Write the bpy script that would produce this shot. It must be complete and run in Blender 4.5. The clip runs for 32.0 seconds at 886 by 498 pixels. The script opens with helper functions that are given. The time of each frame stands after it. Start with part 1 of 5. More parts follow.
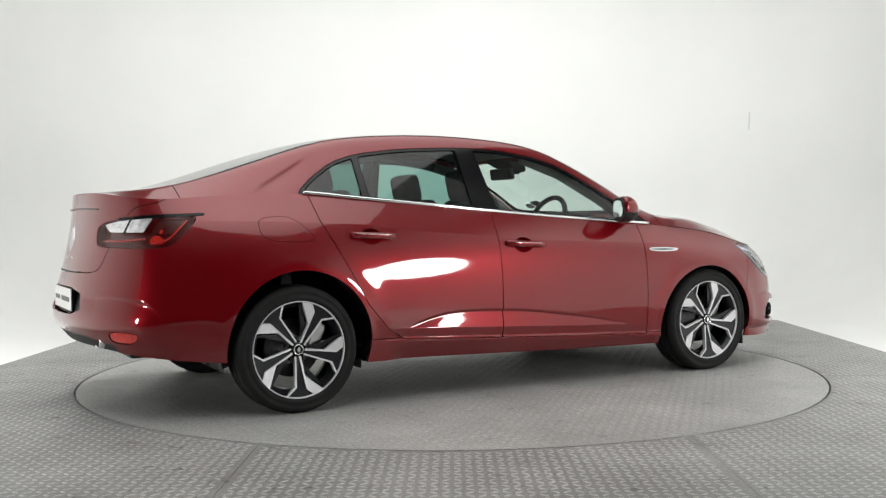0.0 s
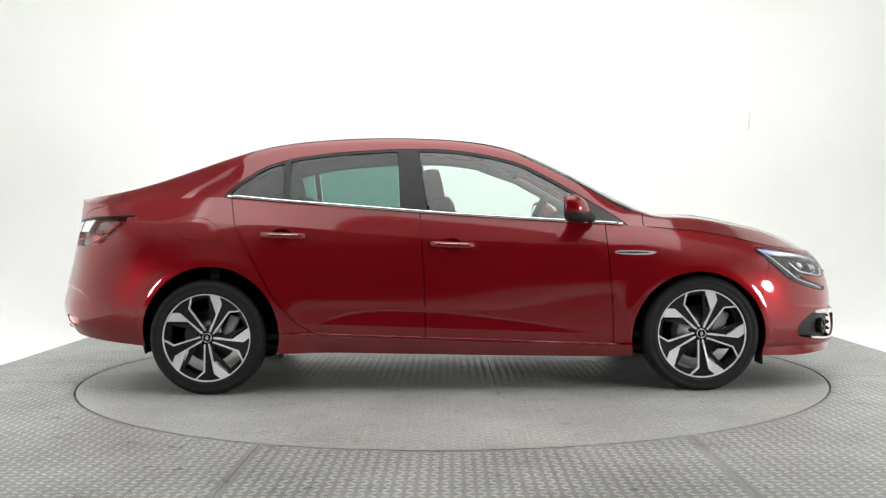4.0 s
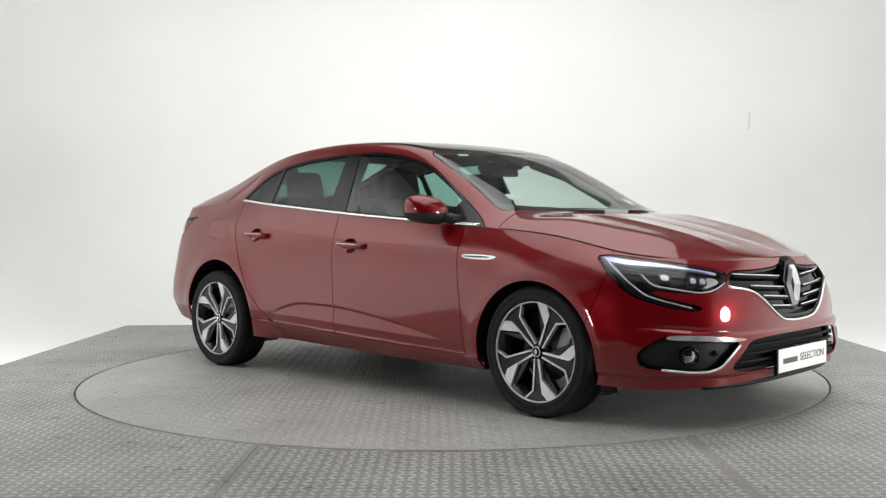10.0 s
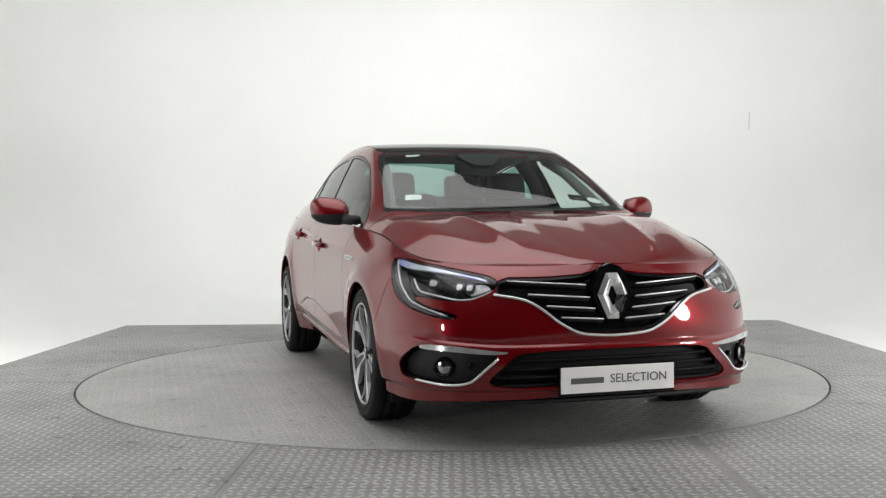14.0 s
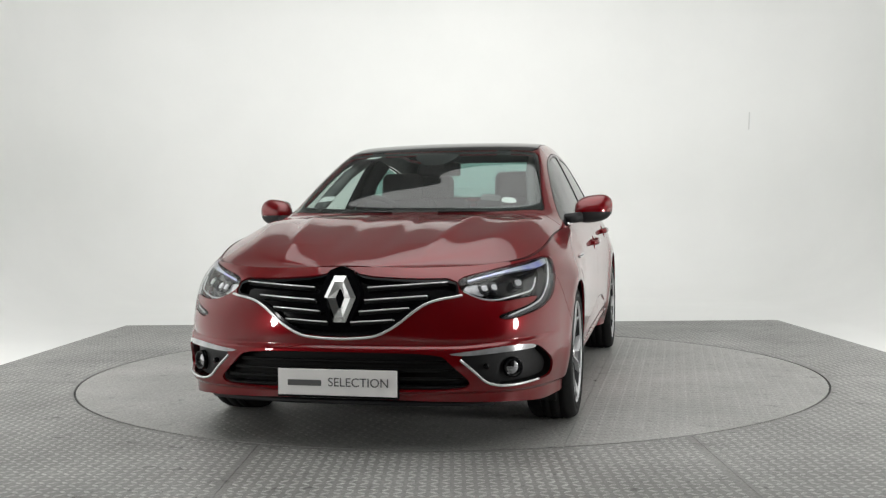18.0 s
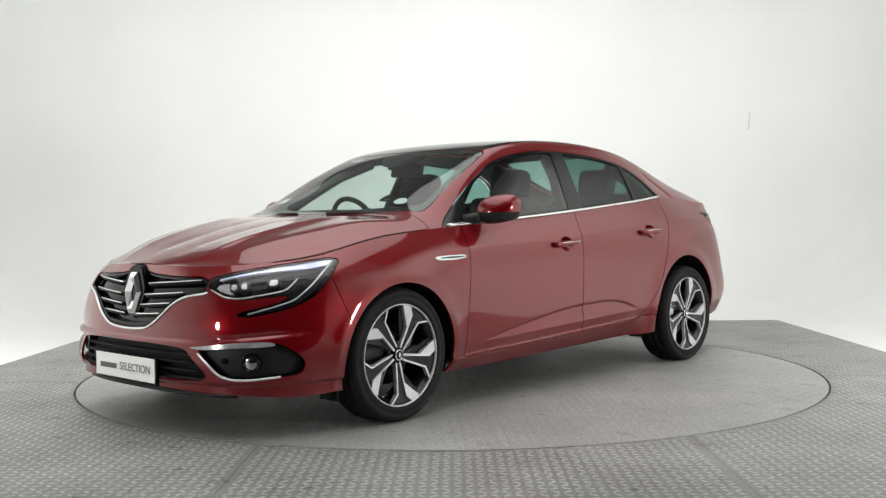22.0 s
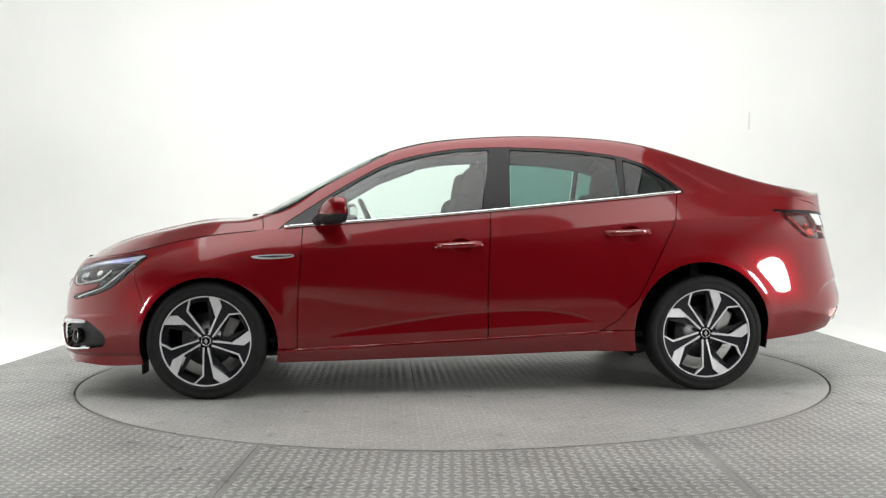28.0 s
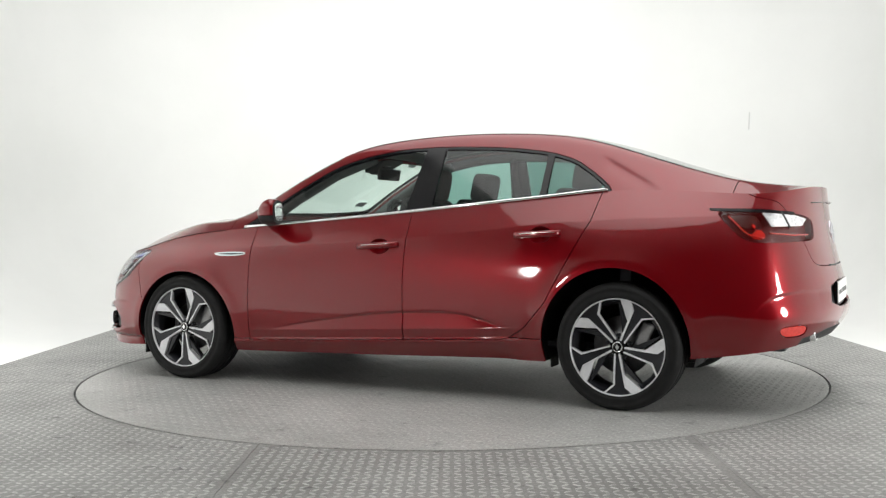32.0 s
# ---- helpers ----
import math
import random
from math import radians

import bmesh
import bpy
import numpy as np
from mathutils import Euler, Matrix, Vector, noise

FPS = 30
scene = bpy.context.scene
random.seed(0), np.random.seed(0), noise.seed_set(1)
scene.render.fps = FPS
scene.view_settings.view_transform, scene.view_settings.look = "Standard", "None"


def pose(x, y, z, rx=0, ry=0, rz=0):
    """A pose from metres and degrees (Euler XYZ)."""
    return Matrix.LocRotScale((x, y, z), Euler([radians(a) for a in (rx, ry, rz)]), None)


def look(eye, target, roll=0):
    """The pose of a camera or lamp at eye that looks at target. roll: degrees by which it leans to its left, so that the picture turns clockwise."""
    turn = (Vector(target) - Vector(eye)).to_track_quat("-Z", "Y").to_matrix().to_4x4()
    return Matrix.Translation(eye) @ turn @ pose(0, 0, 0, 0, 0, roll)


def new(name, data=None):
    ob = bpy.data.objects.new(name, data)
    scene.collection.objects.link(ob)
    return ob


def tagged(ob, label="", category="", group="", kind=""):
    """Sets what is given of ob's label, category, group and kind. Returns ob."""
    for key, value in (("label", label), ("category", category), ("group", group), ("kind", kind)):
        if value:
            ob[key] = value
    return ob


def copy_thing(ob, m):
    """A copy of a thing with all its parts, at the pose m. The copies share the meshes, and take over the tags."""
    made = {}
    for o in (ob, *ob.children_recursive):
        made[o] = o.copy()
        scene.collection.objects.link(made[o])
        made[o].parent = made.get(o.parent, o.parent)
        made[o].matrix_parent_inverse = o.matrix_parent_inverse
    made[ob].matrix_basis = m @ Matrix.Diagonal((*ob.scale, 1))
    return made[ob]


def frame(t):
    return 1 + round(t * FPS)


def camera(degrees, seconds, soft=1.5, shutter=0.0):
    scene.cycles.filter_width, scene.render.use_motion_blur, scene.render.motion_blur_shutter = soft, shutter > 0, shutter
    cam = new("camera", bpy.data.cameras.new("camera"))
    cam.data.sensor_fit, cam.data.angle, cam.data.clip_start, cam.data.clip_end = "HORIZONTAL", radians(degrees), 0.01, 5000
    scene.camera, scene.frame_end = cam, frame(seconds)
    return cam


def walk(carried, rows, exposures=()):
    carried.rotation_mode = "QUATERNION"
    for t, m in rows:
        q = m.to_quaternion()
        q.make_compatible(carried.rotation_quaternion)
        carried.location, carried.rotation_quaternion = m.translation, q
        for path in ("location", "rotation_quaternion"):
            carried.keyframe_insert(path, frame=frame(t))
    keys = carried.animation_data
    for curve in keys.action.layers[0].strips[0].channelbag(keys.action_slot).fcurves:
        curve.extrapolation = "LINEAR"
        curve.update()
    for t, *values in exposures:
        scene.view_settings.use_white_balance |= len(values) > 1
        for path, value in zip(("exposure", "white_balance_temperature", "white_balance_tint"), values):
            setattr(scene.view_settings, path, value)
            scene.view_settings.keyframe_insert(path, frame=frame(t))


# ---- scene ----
# Camera: it stands still before the turntable.
cam = camera(47.74, 32.0, soft=1.3)
STAND = look((0, -6.3128, .931), (-.045, -.0023, .7675), -.53)
walk(cam, [(0, STAND), (32, STAND)], [(0, -.27), (1, -.25), (3, .06), (6, -.03), (9, -.25), (13, -.30), (17, -.40), (20, -.36), (23, -.24), (25, -.30), (28, -.02), (30, .05), (32, -.10)])

# ---- light ----
world = bpy.data.worlds.new("studio_dark")
world.use_nodes = True
world.node_tree.nodes["Background"].inputs[0].default_value = (.004, .004, .004, 1)
world.node_tree.nodes["Background"].inputs[1].default_value = 1.0
scene.world = world


def softbox(name, m, sx, sy, watts, colour=(1, 1, .985), shape="RECTANGLE", cone=180):
    li = bpy.data.lights.new(name, "AREA")
    li.shape, li.size, li.size_y, li.energy, li.color, li.spread = shape, sx, sy, watts, colour, radians(cone)
    ob = new(name, li)
    ob.matrix_world = m
    return ob


softbox("wall_washer", look((0, 3.4, 4.9), (0, 8.0, 1.6)), 8.5, .8, 230, cone=130)
# Added overhead fill for the floor middle; narrow cone keeps it out of reflections.
softbox("floor_fill", look((0, -.9, 4.9), (0, -.9, 0)), 5.6, 6.6, 150, cone=115)
# Unseen fills, added to brighten the side walls that the doors mirror.
for s in (1, -1):
    softbox("side_wall_fill", look((s * 3.0, -.6, 4.9), (s * 5.4, -.6, 1.3)), 5.4, 1.0, 160, cone=110)
softbox("side_softbox", look((-4.3, -5.3, 1.1), (0, -.3, .8)), .32, .8, 11, shape="ELLIPSE", cone=80)
softbox("side_softbox", look((4.5, -3.8, 1.15), (0, -.3, .8)), .7, .95, 22, shape="ELLIPSE", cone=80)

# ---- materials ----


def material(name, colour, rough=.5, metal=0.0, coat=0.0, spec=.5, emit=None, strength=0.0):
    ma = bpy.data.materials.new(name)
    ma.use_nodes = True
    b = ma.node_tree.nodes["Principled BSDF"]
    b.inputs["Base Color"].default_value = (*colour, 1)
    b.inputs["Roughness"].default_value, b.inputs["Metallic"].default_value = rough, metal
    b.inputs["Coat Weight"].default_value, b.inputs["Coat Roughness"].default_value = coat, .03
    b.inputs["Specular IOR Level"].default_value = spec
    if emit:
        b.inputs["Emission Color"].default_value, b.inputs["Emission Strength"].default_value = (*emit, 1), strength
    return ma


def nodes_of(ma):
    t = ma.node_tree
    return t, t.nodes["Principled BSDF"], lambda kind, **kw: grown(t, kind, kw)


def grown(tree, kind, kw):
    n = tree.nodes.new(kind)
    for k, v in kw.items():
        if k == "operation":
            n.operation = v
        elif k == "blend":
            n.data_type, n.blend_type = "RGBA", v
        else:
            n.inputs[k].default_value = v
    return n


def mottled(ma, light, dark, scale, detail=6, bump=0.0, rough=None, fine=None):
    """Breaks a material up at two scales: stains in its colour and a fine grain in its relief."""
    t, b, add = nodes_of(ma)
    co = t.nodes.new("ShaderNodeTexCoord")
    n1 = add("ShaderNodeTexNoise", Scale=scale, Detail=detail, Roughness=.6)
    n2 = add("ShaderNodeTexNoise", Scale=fine or scale * 14, Detail=4, Roughness=.6)
    ramp = t.nodes.new("ShaderNodeValToRGB")
    ramp.color_ramp.elements[0].position, ramp.color_ramp.elements[1].position = .3, .7
    ramp.color_ramp.elements[0].color, ramp.color_ramp.elements[1].color = (*dark, 1), (*light, 1)
    for n in (n1, n2):
        t.links.new(co.outputs["Object"], n.inputs["Vector"])
    t.links.new(n1.outputs["Fac"], ramp.inputs["Fac"])
    t.links.new(ramp.outputs["Color"], b.inputs["Base Color"])
    if bump:
        bp = add("ShaderNodeBump", Strength=bump, Distance=.002)
        t.links.new(n2.outputs["Fac"], bp.inputs["Height"])
        t.links.new(bp.outputs["Normal"], b.inputs["Normal"])
    if rough:
        mr = add("ShaderNodeMapRange")
        mr.inputs["To Min"].default_value, mr.inputs["To Max"].default_value = rough
        t.links.new(n2.outputs["Fac"], mr.inputs["Value"])
        t.links.new(mr.outputs["Result"], b.inputs["Roughness"])
    return ma


def pane_glass(name, tint, head_on=.06):
    """A clear sheet: it lets tinted light through and mirrors what stands before it, more so at a slant."""
    ma = bpy.data.materials.new(name)
    ma.use_nodes = True
    t = ma.node_tree
    t.nodes.remove(t.nodes["Principled BSDF"])
    out = t.nodes["Material Output"]
    tr, gl = t.nodes.new("ShaderNodeBsdfTransparent"), t.nodes.new("ShaderNodeBsdfGlossy")
    lw, mix = t.nodes.new("ShaderNodeLayerWeight"), t.nodes.new("ShaderNodeMixShader")
    po, mr = t.nodes.new("ShaderNodeMath"), t.nodes.new("ShaderNodeMapRange")
    po.operation, po.inputs[1].default_value = "POWER", 5.0
    mr.inputs["To Min"].default_value, mr.inputs["To Max"].default_value = head_on, 1.0
    tr.inputs["Color"].default_value = (*tint, 1)
    gl.inputs["Roughness"].default_value = .01
    lw.inputs["Blend"].default_value = .5
    t.links.new(lw.outputs["Facing"], po.inputs[0])
    t.links.new(po.outputs[0], mr.inputs["Value"])
    t.links.new(mr.outputs["Result"], mix.inputs[0])
    t.links.new(tr.outputs[0], mix.inputs[1])
    t.links.new(gl.outputs[0], mix.inputs[2])
    t.links.new(mix.outputs[0], out.inputs["Surface"])
    return ma


PAINT = material("red_metallic_paint", (.15, .003, .006), .32, .30, 1.0, .2)


def flake(ma):
    t, b, add = nodes_of(ma)
    co = t.nodes.new("ShaderNodeTexCoord")
    n = add("ShaderNodeTexNoise", Scale=900.0, Detail=2.0)
    peel = add("ShaderNodeTexNoise", Scale=55.0, Detail=2.0)
    for k in (n, peel):
        t.links.new(co.outputs["Object"], k.inputs["Vector"])
    mix = add("ShaderNodeMix", blend="MIX")
    mix.inputs[6].default_value = (.134, .0014, .0038, 1)
    mix.inputs[7].default_value = (.188, .0024, .0057, 1)
    t.links.new(n.outputs["Fac"], mix.inputs[0])
    t.links.new(mix.outputs[2], b.inputs["Base Color"])
    b.inputs["Coat IOR"].default_value, b.inputs["Coat Roughness"].default_value = 1.56, .045
    b.inputs["Specular Tint"].default_value = (.55, .10, .12, 1)
    bp = add("ShaderNodeBump", Strength=.02, Distance=.001)
    t.links.new(peel.outputs["Fac"], bp.inputs["Height"])
    t.links.new(bp.outputs["Normal"], b.inputs["Coat Normal"])


flake(PAINT)
BLACK = material("gloss_black_trim", (.005, .005, .006), .10, 0, 0, .2)
PLASTIC = mottled(material("black_grained_plastic", (.014, .014, .015), .5, spec=.3), (.017, .017, .018), (.010, .010, .011), 9, bump=.25, fine=500)
RUBBER = mottled(material("tyre_rubber", (.018, .018, .018), .7, spec=.2), (.014, .014, .014), (.008, .008, .008), 14, bump=.2, rough=(.55, .8))
CHROME = material("chrome", (.82, .82, .83), .07, 1.0)
BRUSHED = mottled(material("machined_alloy", (.75, .75, .76), .4, .45), (.68, .68, .69), (.58, .58, .60), 30, bump=.05, rough=(.34, .48), fine=400)
GUNMETAL = material("dark_grey_alloy", (.012, .012, .015), .30, .3, .3, .3)
STEEL = mottled(material("brake_steel", (.33, .33, .34), .4, 1.0), (.38, .38, .39), (.22, .21, .2), 20, rough=(.3, .55))
CLOTH = mottled(material("black_seat_cloth", (.02, .02, .022), .9, spec=.1), (.028, .028, .03), (.013, .013, .015), 20, bump=.1, fine=220)
CABIN = mottled(material("dark_cabin_trim", (.025, .025, .027), .8, spec=.15), (.03, .03, .032), (.018, .018, .02), 12, bump=.2, fine=500)
HEADLINER = mottled(material("grey_headliner", (.16, .16, .16), .95), (.18, .18, .18), (.13, .13, .13), 15, bump=.2, fine=600)
CLEAR = pane_glass("clear_glass", (.82, .92, .88), .095)
TINTED = pane_glass("tinted_glass", (.24, .43, .39), .06)
LENS = pane_glass("lamp_lens", (.93, .94, .95))
REDLENS = material("red_lamp_lens", (.10, .002, .002), .12, 0, 1.0)
REDLENS.node_tree.nodes["Principled BSDF"].inputs["Alpha"].default_value = .25
REDLAMP = mottled(material("red_reflector", (.75, .03, .02), .2, 0, 1.0), (.80, .035, .022), (.6, .016, .012), 60)
SILVERLAMP = mottled(material("lamp_reflector", (.86, .86, .88), .30, .6), (.88, .88, .90), (.55, .55, .57), 45, detail=2)
BLUELENS = mottled(material("violet_lamp_strip", (.66, .70, .95), .25, .4, 1.0), (.84, .90, .90), (.34, .36, .92), 9, detail=2)
SASH = material("gloss_black_frame", (.004, .004, .005), .14, 0, 0, .35)
SMOKED = material("smoked_chrome", (.42, .42, .44), .10, 1.0)
DAYLENS = mottled(material("day_light_lens", (.42, .42, .43), .18, .3, 1.0), (.52, .52, .53), (.28, .28, .29), 16)
MESH = material("intake_black", (.007, .007, .007), .6, 0, 0, .2)
SATIN = material("satin_chrome", (.84, .84, .85), .22, .6)
WHITE = material("white_sticker", (.8, .8, .8), .5)
PLATE = mottled(material("silver_grey_plate", (.92, .90, .89), .45), (.94, .92, .905), (.88, .865, .85), 8)
INK = material("grey_print", (.10, .10, .10), .5)
MIRROR = material("mirror_glass", (.9, .9, .9), .01, 1.0)


def plaster():
    ma = mottled(material("white_studio_paint", (.8, .8, .8), .6), (.81, .815, .80), (.765, .772, .757), .55, detail=7, bump=.06, fine=60)
    return ma


STUDIO = plaster()
# Ceiling out of view: dim over the stage, pale in front, toned for reflections.
CEIL_OVER = mottled(material("dim_ceiling_tone", (.2, .2, .2), .8), (.22, .22, .22), (.17, .17, .17), .6, bump=.05)
CEIL = mottled(material("pale_ceiling_tone", (.78, .78, .78), .8), (.80, .80, .80), (.74, .74, .74), .6, bump=.05)
DARKWALL = mottled(material("dark_unseen_surround", (.11, .11, .11), .9), (.13, .13, .13), (.085, .085, .085), 1.5, bump=.1)


def worn_steel(name, light, dark, rough, dirt):
    """Walked-on steel: cloudy stains, fine grit and scattered dark specks."""
    ma = material(name, light, .5, .35)
    t, b, add = nodes_of(ma)
    co = t.nodes.new("ShaderNodeTexCoord")

    def cloud(scale, detail, lo, hi, c0, c1):
        n = add("ShaderNodeTexNoise", Scale=scale, Detail=detail, Roughness=.65)
        t.links.new(co.outputs["Object"], n.inputs["Vector"])
        r = t.nodes.new("ShaderNodeValToRGB")
        r.color_ramp.elements[0].position, r.color_ramp.elements[1].position = lo, hi
        r.color_ramp.elements[0].color, r.color_ramp.elements[1].color = (*c0, 1), (*c1, 1)
        t.links.new(n.outputs["Fac"], r.inputs["Fac"])
        return n, r.outputs["Color"]

    _, stain = cloud(1.1, 8.0, .34, .68, dark, light)
    grit, grain = cloud(70.0, 5.0, .30, .70, (.62, .62, .62), (1.3, 1.3, 1.3))
    _, speck = cloud(9.0, 9.0, .33, .40, (1 - dirt, 1 - dirt, 1 - dirt), (1, 1, 1))
    last = stain
    for c in (grain, speck):
        mul = add("ShaderNodeMix", blend="MULTIPLY")
        mul.inputs[0].default_value = 1.0
        t.links.new(last, mul.inputs[6])
        t.links.new(c, mul.inputs[7])
        last = mul.outputs[2]
    t.links.new(last, b.inputs["Base Color"])
    mr = add("ShaderNodeMapRange")
    mr.inputs["To Min"].default_value, mr.inputs["To Max"].default_value = rough
    t.links.new(grit.outputs["Fac"], mr.inputs["Value"])
    t.links.new(mr.outputs["Result"], b.inputs["Roughness"])
    bp = add("ShaderNodeBump", Strength=.5, Distance=.002)
    t.links.new(grit.outputs["Fac"], bp.inputs["Height"])
    t.links.new(bp.outputs["Normal"], b.inputs["Normal"])
    return ma


TREAD = worn_steel("steel_floor_plate", (.33, .33, .318), (.20, .20, .19), (.42, .66), .5)
TREAD_TURN = worn_steel("steel_turntable_plate", (.44, .44, .426), (.315, .315, .30), (.38, .6), .3)
# Bars paler than plates: wear, plus the gloss of raised tops put into colour.
BAR = worn_steel("worn_glint_tread_bar", (.50, .50, .484), (.35, .35, .337), (.34, .55), .3)
EDGE = material("blackened_steel_edge", (.06, .06, .06), .6, .4)
SMUDGE = material("grey_smudge", (.60, .60, .59), .7)

# ---- tools ----


def part(name, bm, ma, parent=None, label="", smooth=False):
    me = bpy.data.meshes.new(name)
    bm.to_mesh(me)
    bm.free()
    me.materials.append(ma)
    if smooth:
        me.shade_smooth()
    ob = new(name, me)
    if parent:
        ob.parent = parent
    return tagged(ob, label)


def compact(v, f):
    used, inv = np.unique(f, return_inverse=True)
    return v[used], inv.reshape(f.shape)


def cut(mesh, field):
    """Splits a triangle mesh along the zero line of a field on its vertices: the inside (below zero) and the outside."""
    v, f = mesh
    if not len(f):
        return mesh, mesh
    field = np.where(np.abs(field) < 1e-7, 1e-7, field)
    s = field[f] < 0
    k = s.sum(1)
    ins, outs, fresh, seen = [], [], [], {}

    def between(a, b):
        key = (a, b) if a < b else (b, a)
        if key not in seen:
            w = field[key[0]] / (field[key[0]] - field[key[1]])
            seen[key] = len(v) + len(fresh)
            fresh.append(v[key[0]] * (1 - w) + v[key[1]] * w)
        return seen[key]

    for tri, ss, n in zip(f[(k == 1) | (k == 2)], s[(k == 1) | (k == 2)], k[(k == 1) | (k == 2)]):
        lone = int(np.argmax(ss if n == 1 else ~ss))
        a, b, c = (int(tri[(lone + i) % 3]) for i in range(3))
        p, q = between(a, b), between(a, c)
        one, two = ((ins, outs) if n == 1 else (outs, ins))
        one.append((a, p, q))
        two.extend(((p, b, c), (p, c, q)))
    allv = np.concatenate([v, np.array(fresh)]) if fresh else v

    def made(whole, extra):
        g = np.concatenate([whole, np.array(extra, int).reshape(-1, 3)])
        return compact(allv, g) if len(g) else (allv[:0], g)

    return made(f[k == 3], ins), made(f[k == 0], outs)


def biggest(mesh):
    """The largest connected piece of a mesh."""
    v, f = mesh
    tag = np.arange(len(v))
    while True:
        low = tag[f].min(1)
        nxt = tag.copy()
        for j in range(3):
            np.minimum.at(nxt, f[:, j], low)
        nxt = nxt[nxt]
        if (nxt == tag).all():
            break
        tag = nxt
    ids, count = np.unique(tag[f[:, 0]], return_counts=True)
    return compact(v, f[tag[f[:, 0]] == ids[count.argmax()]])


def rounded(poly, times=2):
    """A closed outline with softened corners."""
    p = np.array(poly, float)
    for _ in range(times):
        nx = np.roll(p, -1, axis=0)
        p = np.stack([p * .8 + nx * .2, p * .2 + nx * .8], 1).reshape(-1, 2)
    return p


def within(px, py, poly, soft=2):
    """Signed distance to an outline, below zero inside."""
    p = rounded(poly, soft) if soft else np.array(poly, float)
    q = np.roll(p, -1, axis=0)
    best = np.full(len(px), 1e9)
    odd = np.zeros(len(px), bool)
    for (ax, ay), (bx, by) in zip(p, q):
        ex, ey = bx - ax, by - ay
        w = np.clip(((px - ax) * ex + (py - ay) * ey) / (ex * ex + ey * ey + 1e-12), 0, 1)
        best = np.minimum(best, np.hypot(px - ax - w * ex, py - ay - w * ey))
        if ay != by:
            odd ^= ((ay > py) != (by > py)) & (px < (bx - ax) * (py - ay) / (by - ay) + ax)
    return np.where(odd, -best, best)


def grid_mesh(g):
    """Triangles and normals of a grid of points; columns: place, normal."""
    k, n, _ = g.shape
    nv = np.cross(np.gradient(g, axis=1), np.gradient(g, axis=0))
    nv /= np.linalg.norm(nv, axis=-1, keepdims=True) + 1e-12
    i = np.arange(k * n).reshape(k, n)
    a, b, c, d = i[:-1, :-1].ravel(), i[:-1, 1:].ravel(), i[1:, 1:].ravel(), i[1:, :-1].ravel()
    row = np.repeat(np.linspace(0, 1, k), n)[:, None]
    v = np.concatenate([g.reshape(-1, 3), nv.reshape(-1, 3), row], 1)
    return v, np.concatenate([np.stack([a, b, c], 1), np.stack([a, c, d], 1)])


def shell(name, mesh, ma, parent=None, label="", depth=.012, lift=0.0, side=1, mirror=False):
    """A panel of the body: the outer skin and, where depth is given, a folded edge. side -1: the other flank; mirror: both halves in one."""
    v, f = mesh
    if not len(f):
        return None
    p, n = v[:, :3] + v[:, 3:6] * lift, v[:, 3:6]
    verts, faces, norms = [p], [f], [n]
    if depth:
        e = np.concatenate([f[:, [0, 1]], f[:, [1, 2]], f[:, [2, 0]]])
        key = np.sort(e, 1)
        key = key[:, 0] * len(p) + key[:, 1]
        _, first, count = np.unique(key, return_index=True, return_counts=True)
        e = e[first[count == 1]]
        if mirror:
            e = e[~((np.abs(p[e[:, 0], 1]) < 1e-3) & (np.abs(p[e[:, 1], 1]) < 1e-3))]
        used, inv = np.unique(e, return_inverse=True)
        inv = inv.reshape(e.shape)
        o = len(p)
        top, low = p[used], p[used] - n[used] * depth
        m = len(used)
        verts += [top, low]
        ctr = np.cross(p[e[:, 1]] - p[e[:, 0]], n[e[:, 0]])
        rn = np.zeros((m, 3))
        for j in (0, 1):
            np.add.at(rn, inv[:, j], ctr)
        rn /= np.linalg.norm(rn, axis=1, keepdims=True) + 1e-12
        norms += [rn, rn]
        a, b = inv[:, 0] + o, inv[:, 1] + o
        faces += [np.stack([b, a, a + m], 1), np.stack([b, a + m, b + m], 1)]
    p, f, n = np.concatenate(verts), np.concatenate(faces), np.concatenate(norms)
    if side < 0 or mirror:
        p2, n2, f2 = p * (1, -1, 1), n * (1, -1, 1), f[:, ::-1]
        if mirror:
            p, n, f = np.concatenate([p, p2]), np.concatenate([n, n2]), np.concatenate([f, f2 + len(p)])
        else:
            p, n, f = p2, n2, f2
    me = bpy.data.meshes.new(name)
    me.from_pydata(p.tolist(), [], f.tolist())
    me.materials.append(ma)
    me.shade_smooth()
    me.normals_split_custom_set_from_vertices(n.tolist())
    ob = new(name, me)
    if parent:
        ob.parent = parent
    return tagged(ob, label)


def slab(bm, c, size, m=None, bevel=0.0, seg=2):
    """A bevelled box round c."""
    made = bmesh.ops.create_cube(bm, size=1.0)["verts"]
    bmesh.ops.scale(bm, vec=size, verts=made)
    if bevel:
        r = bmesh.ops.bevel(bm, geom=list({e for v in made for e in v.link_edges}), offset=bevel, segments=seg, affect="EDGES", profile=.6)
        made = list({v for f in r["faces"] for v in f.verts} | {v for v in made if v.is_valid})
    if m is not None:
        bmesh.ops.transform(bm, matrix=m, verts=made)
    bmesh.ops.translate(bm, vec=c, verts=made)
    return made


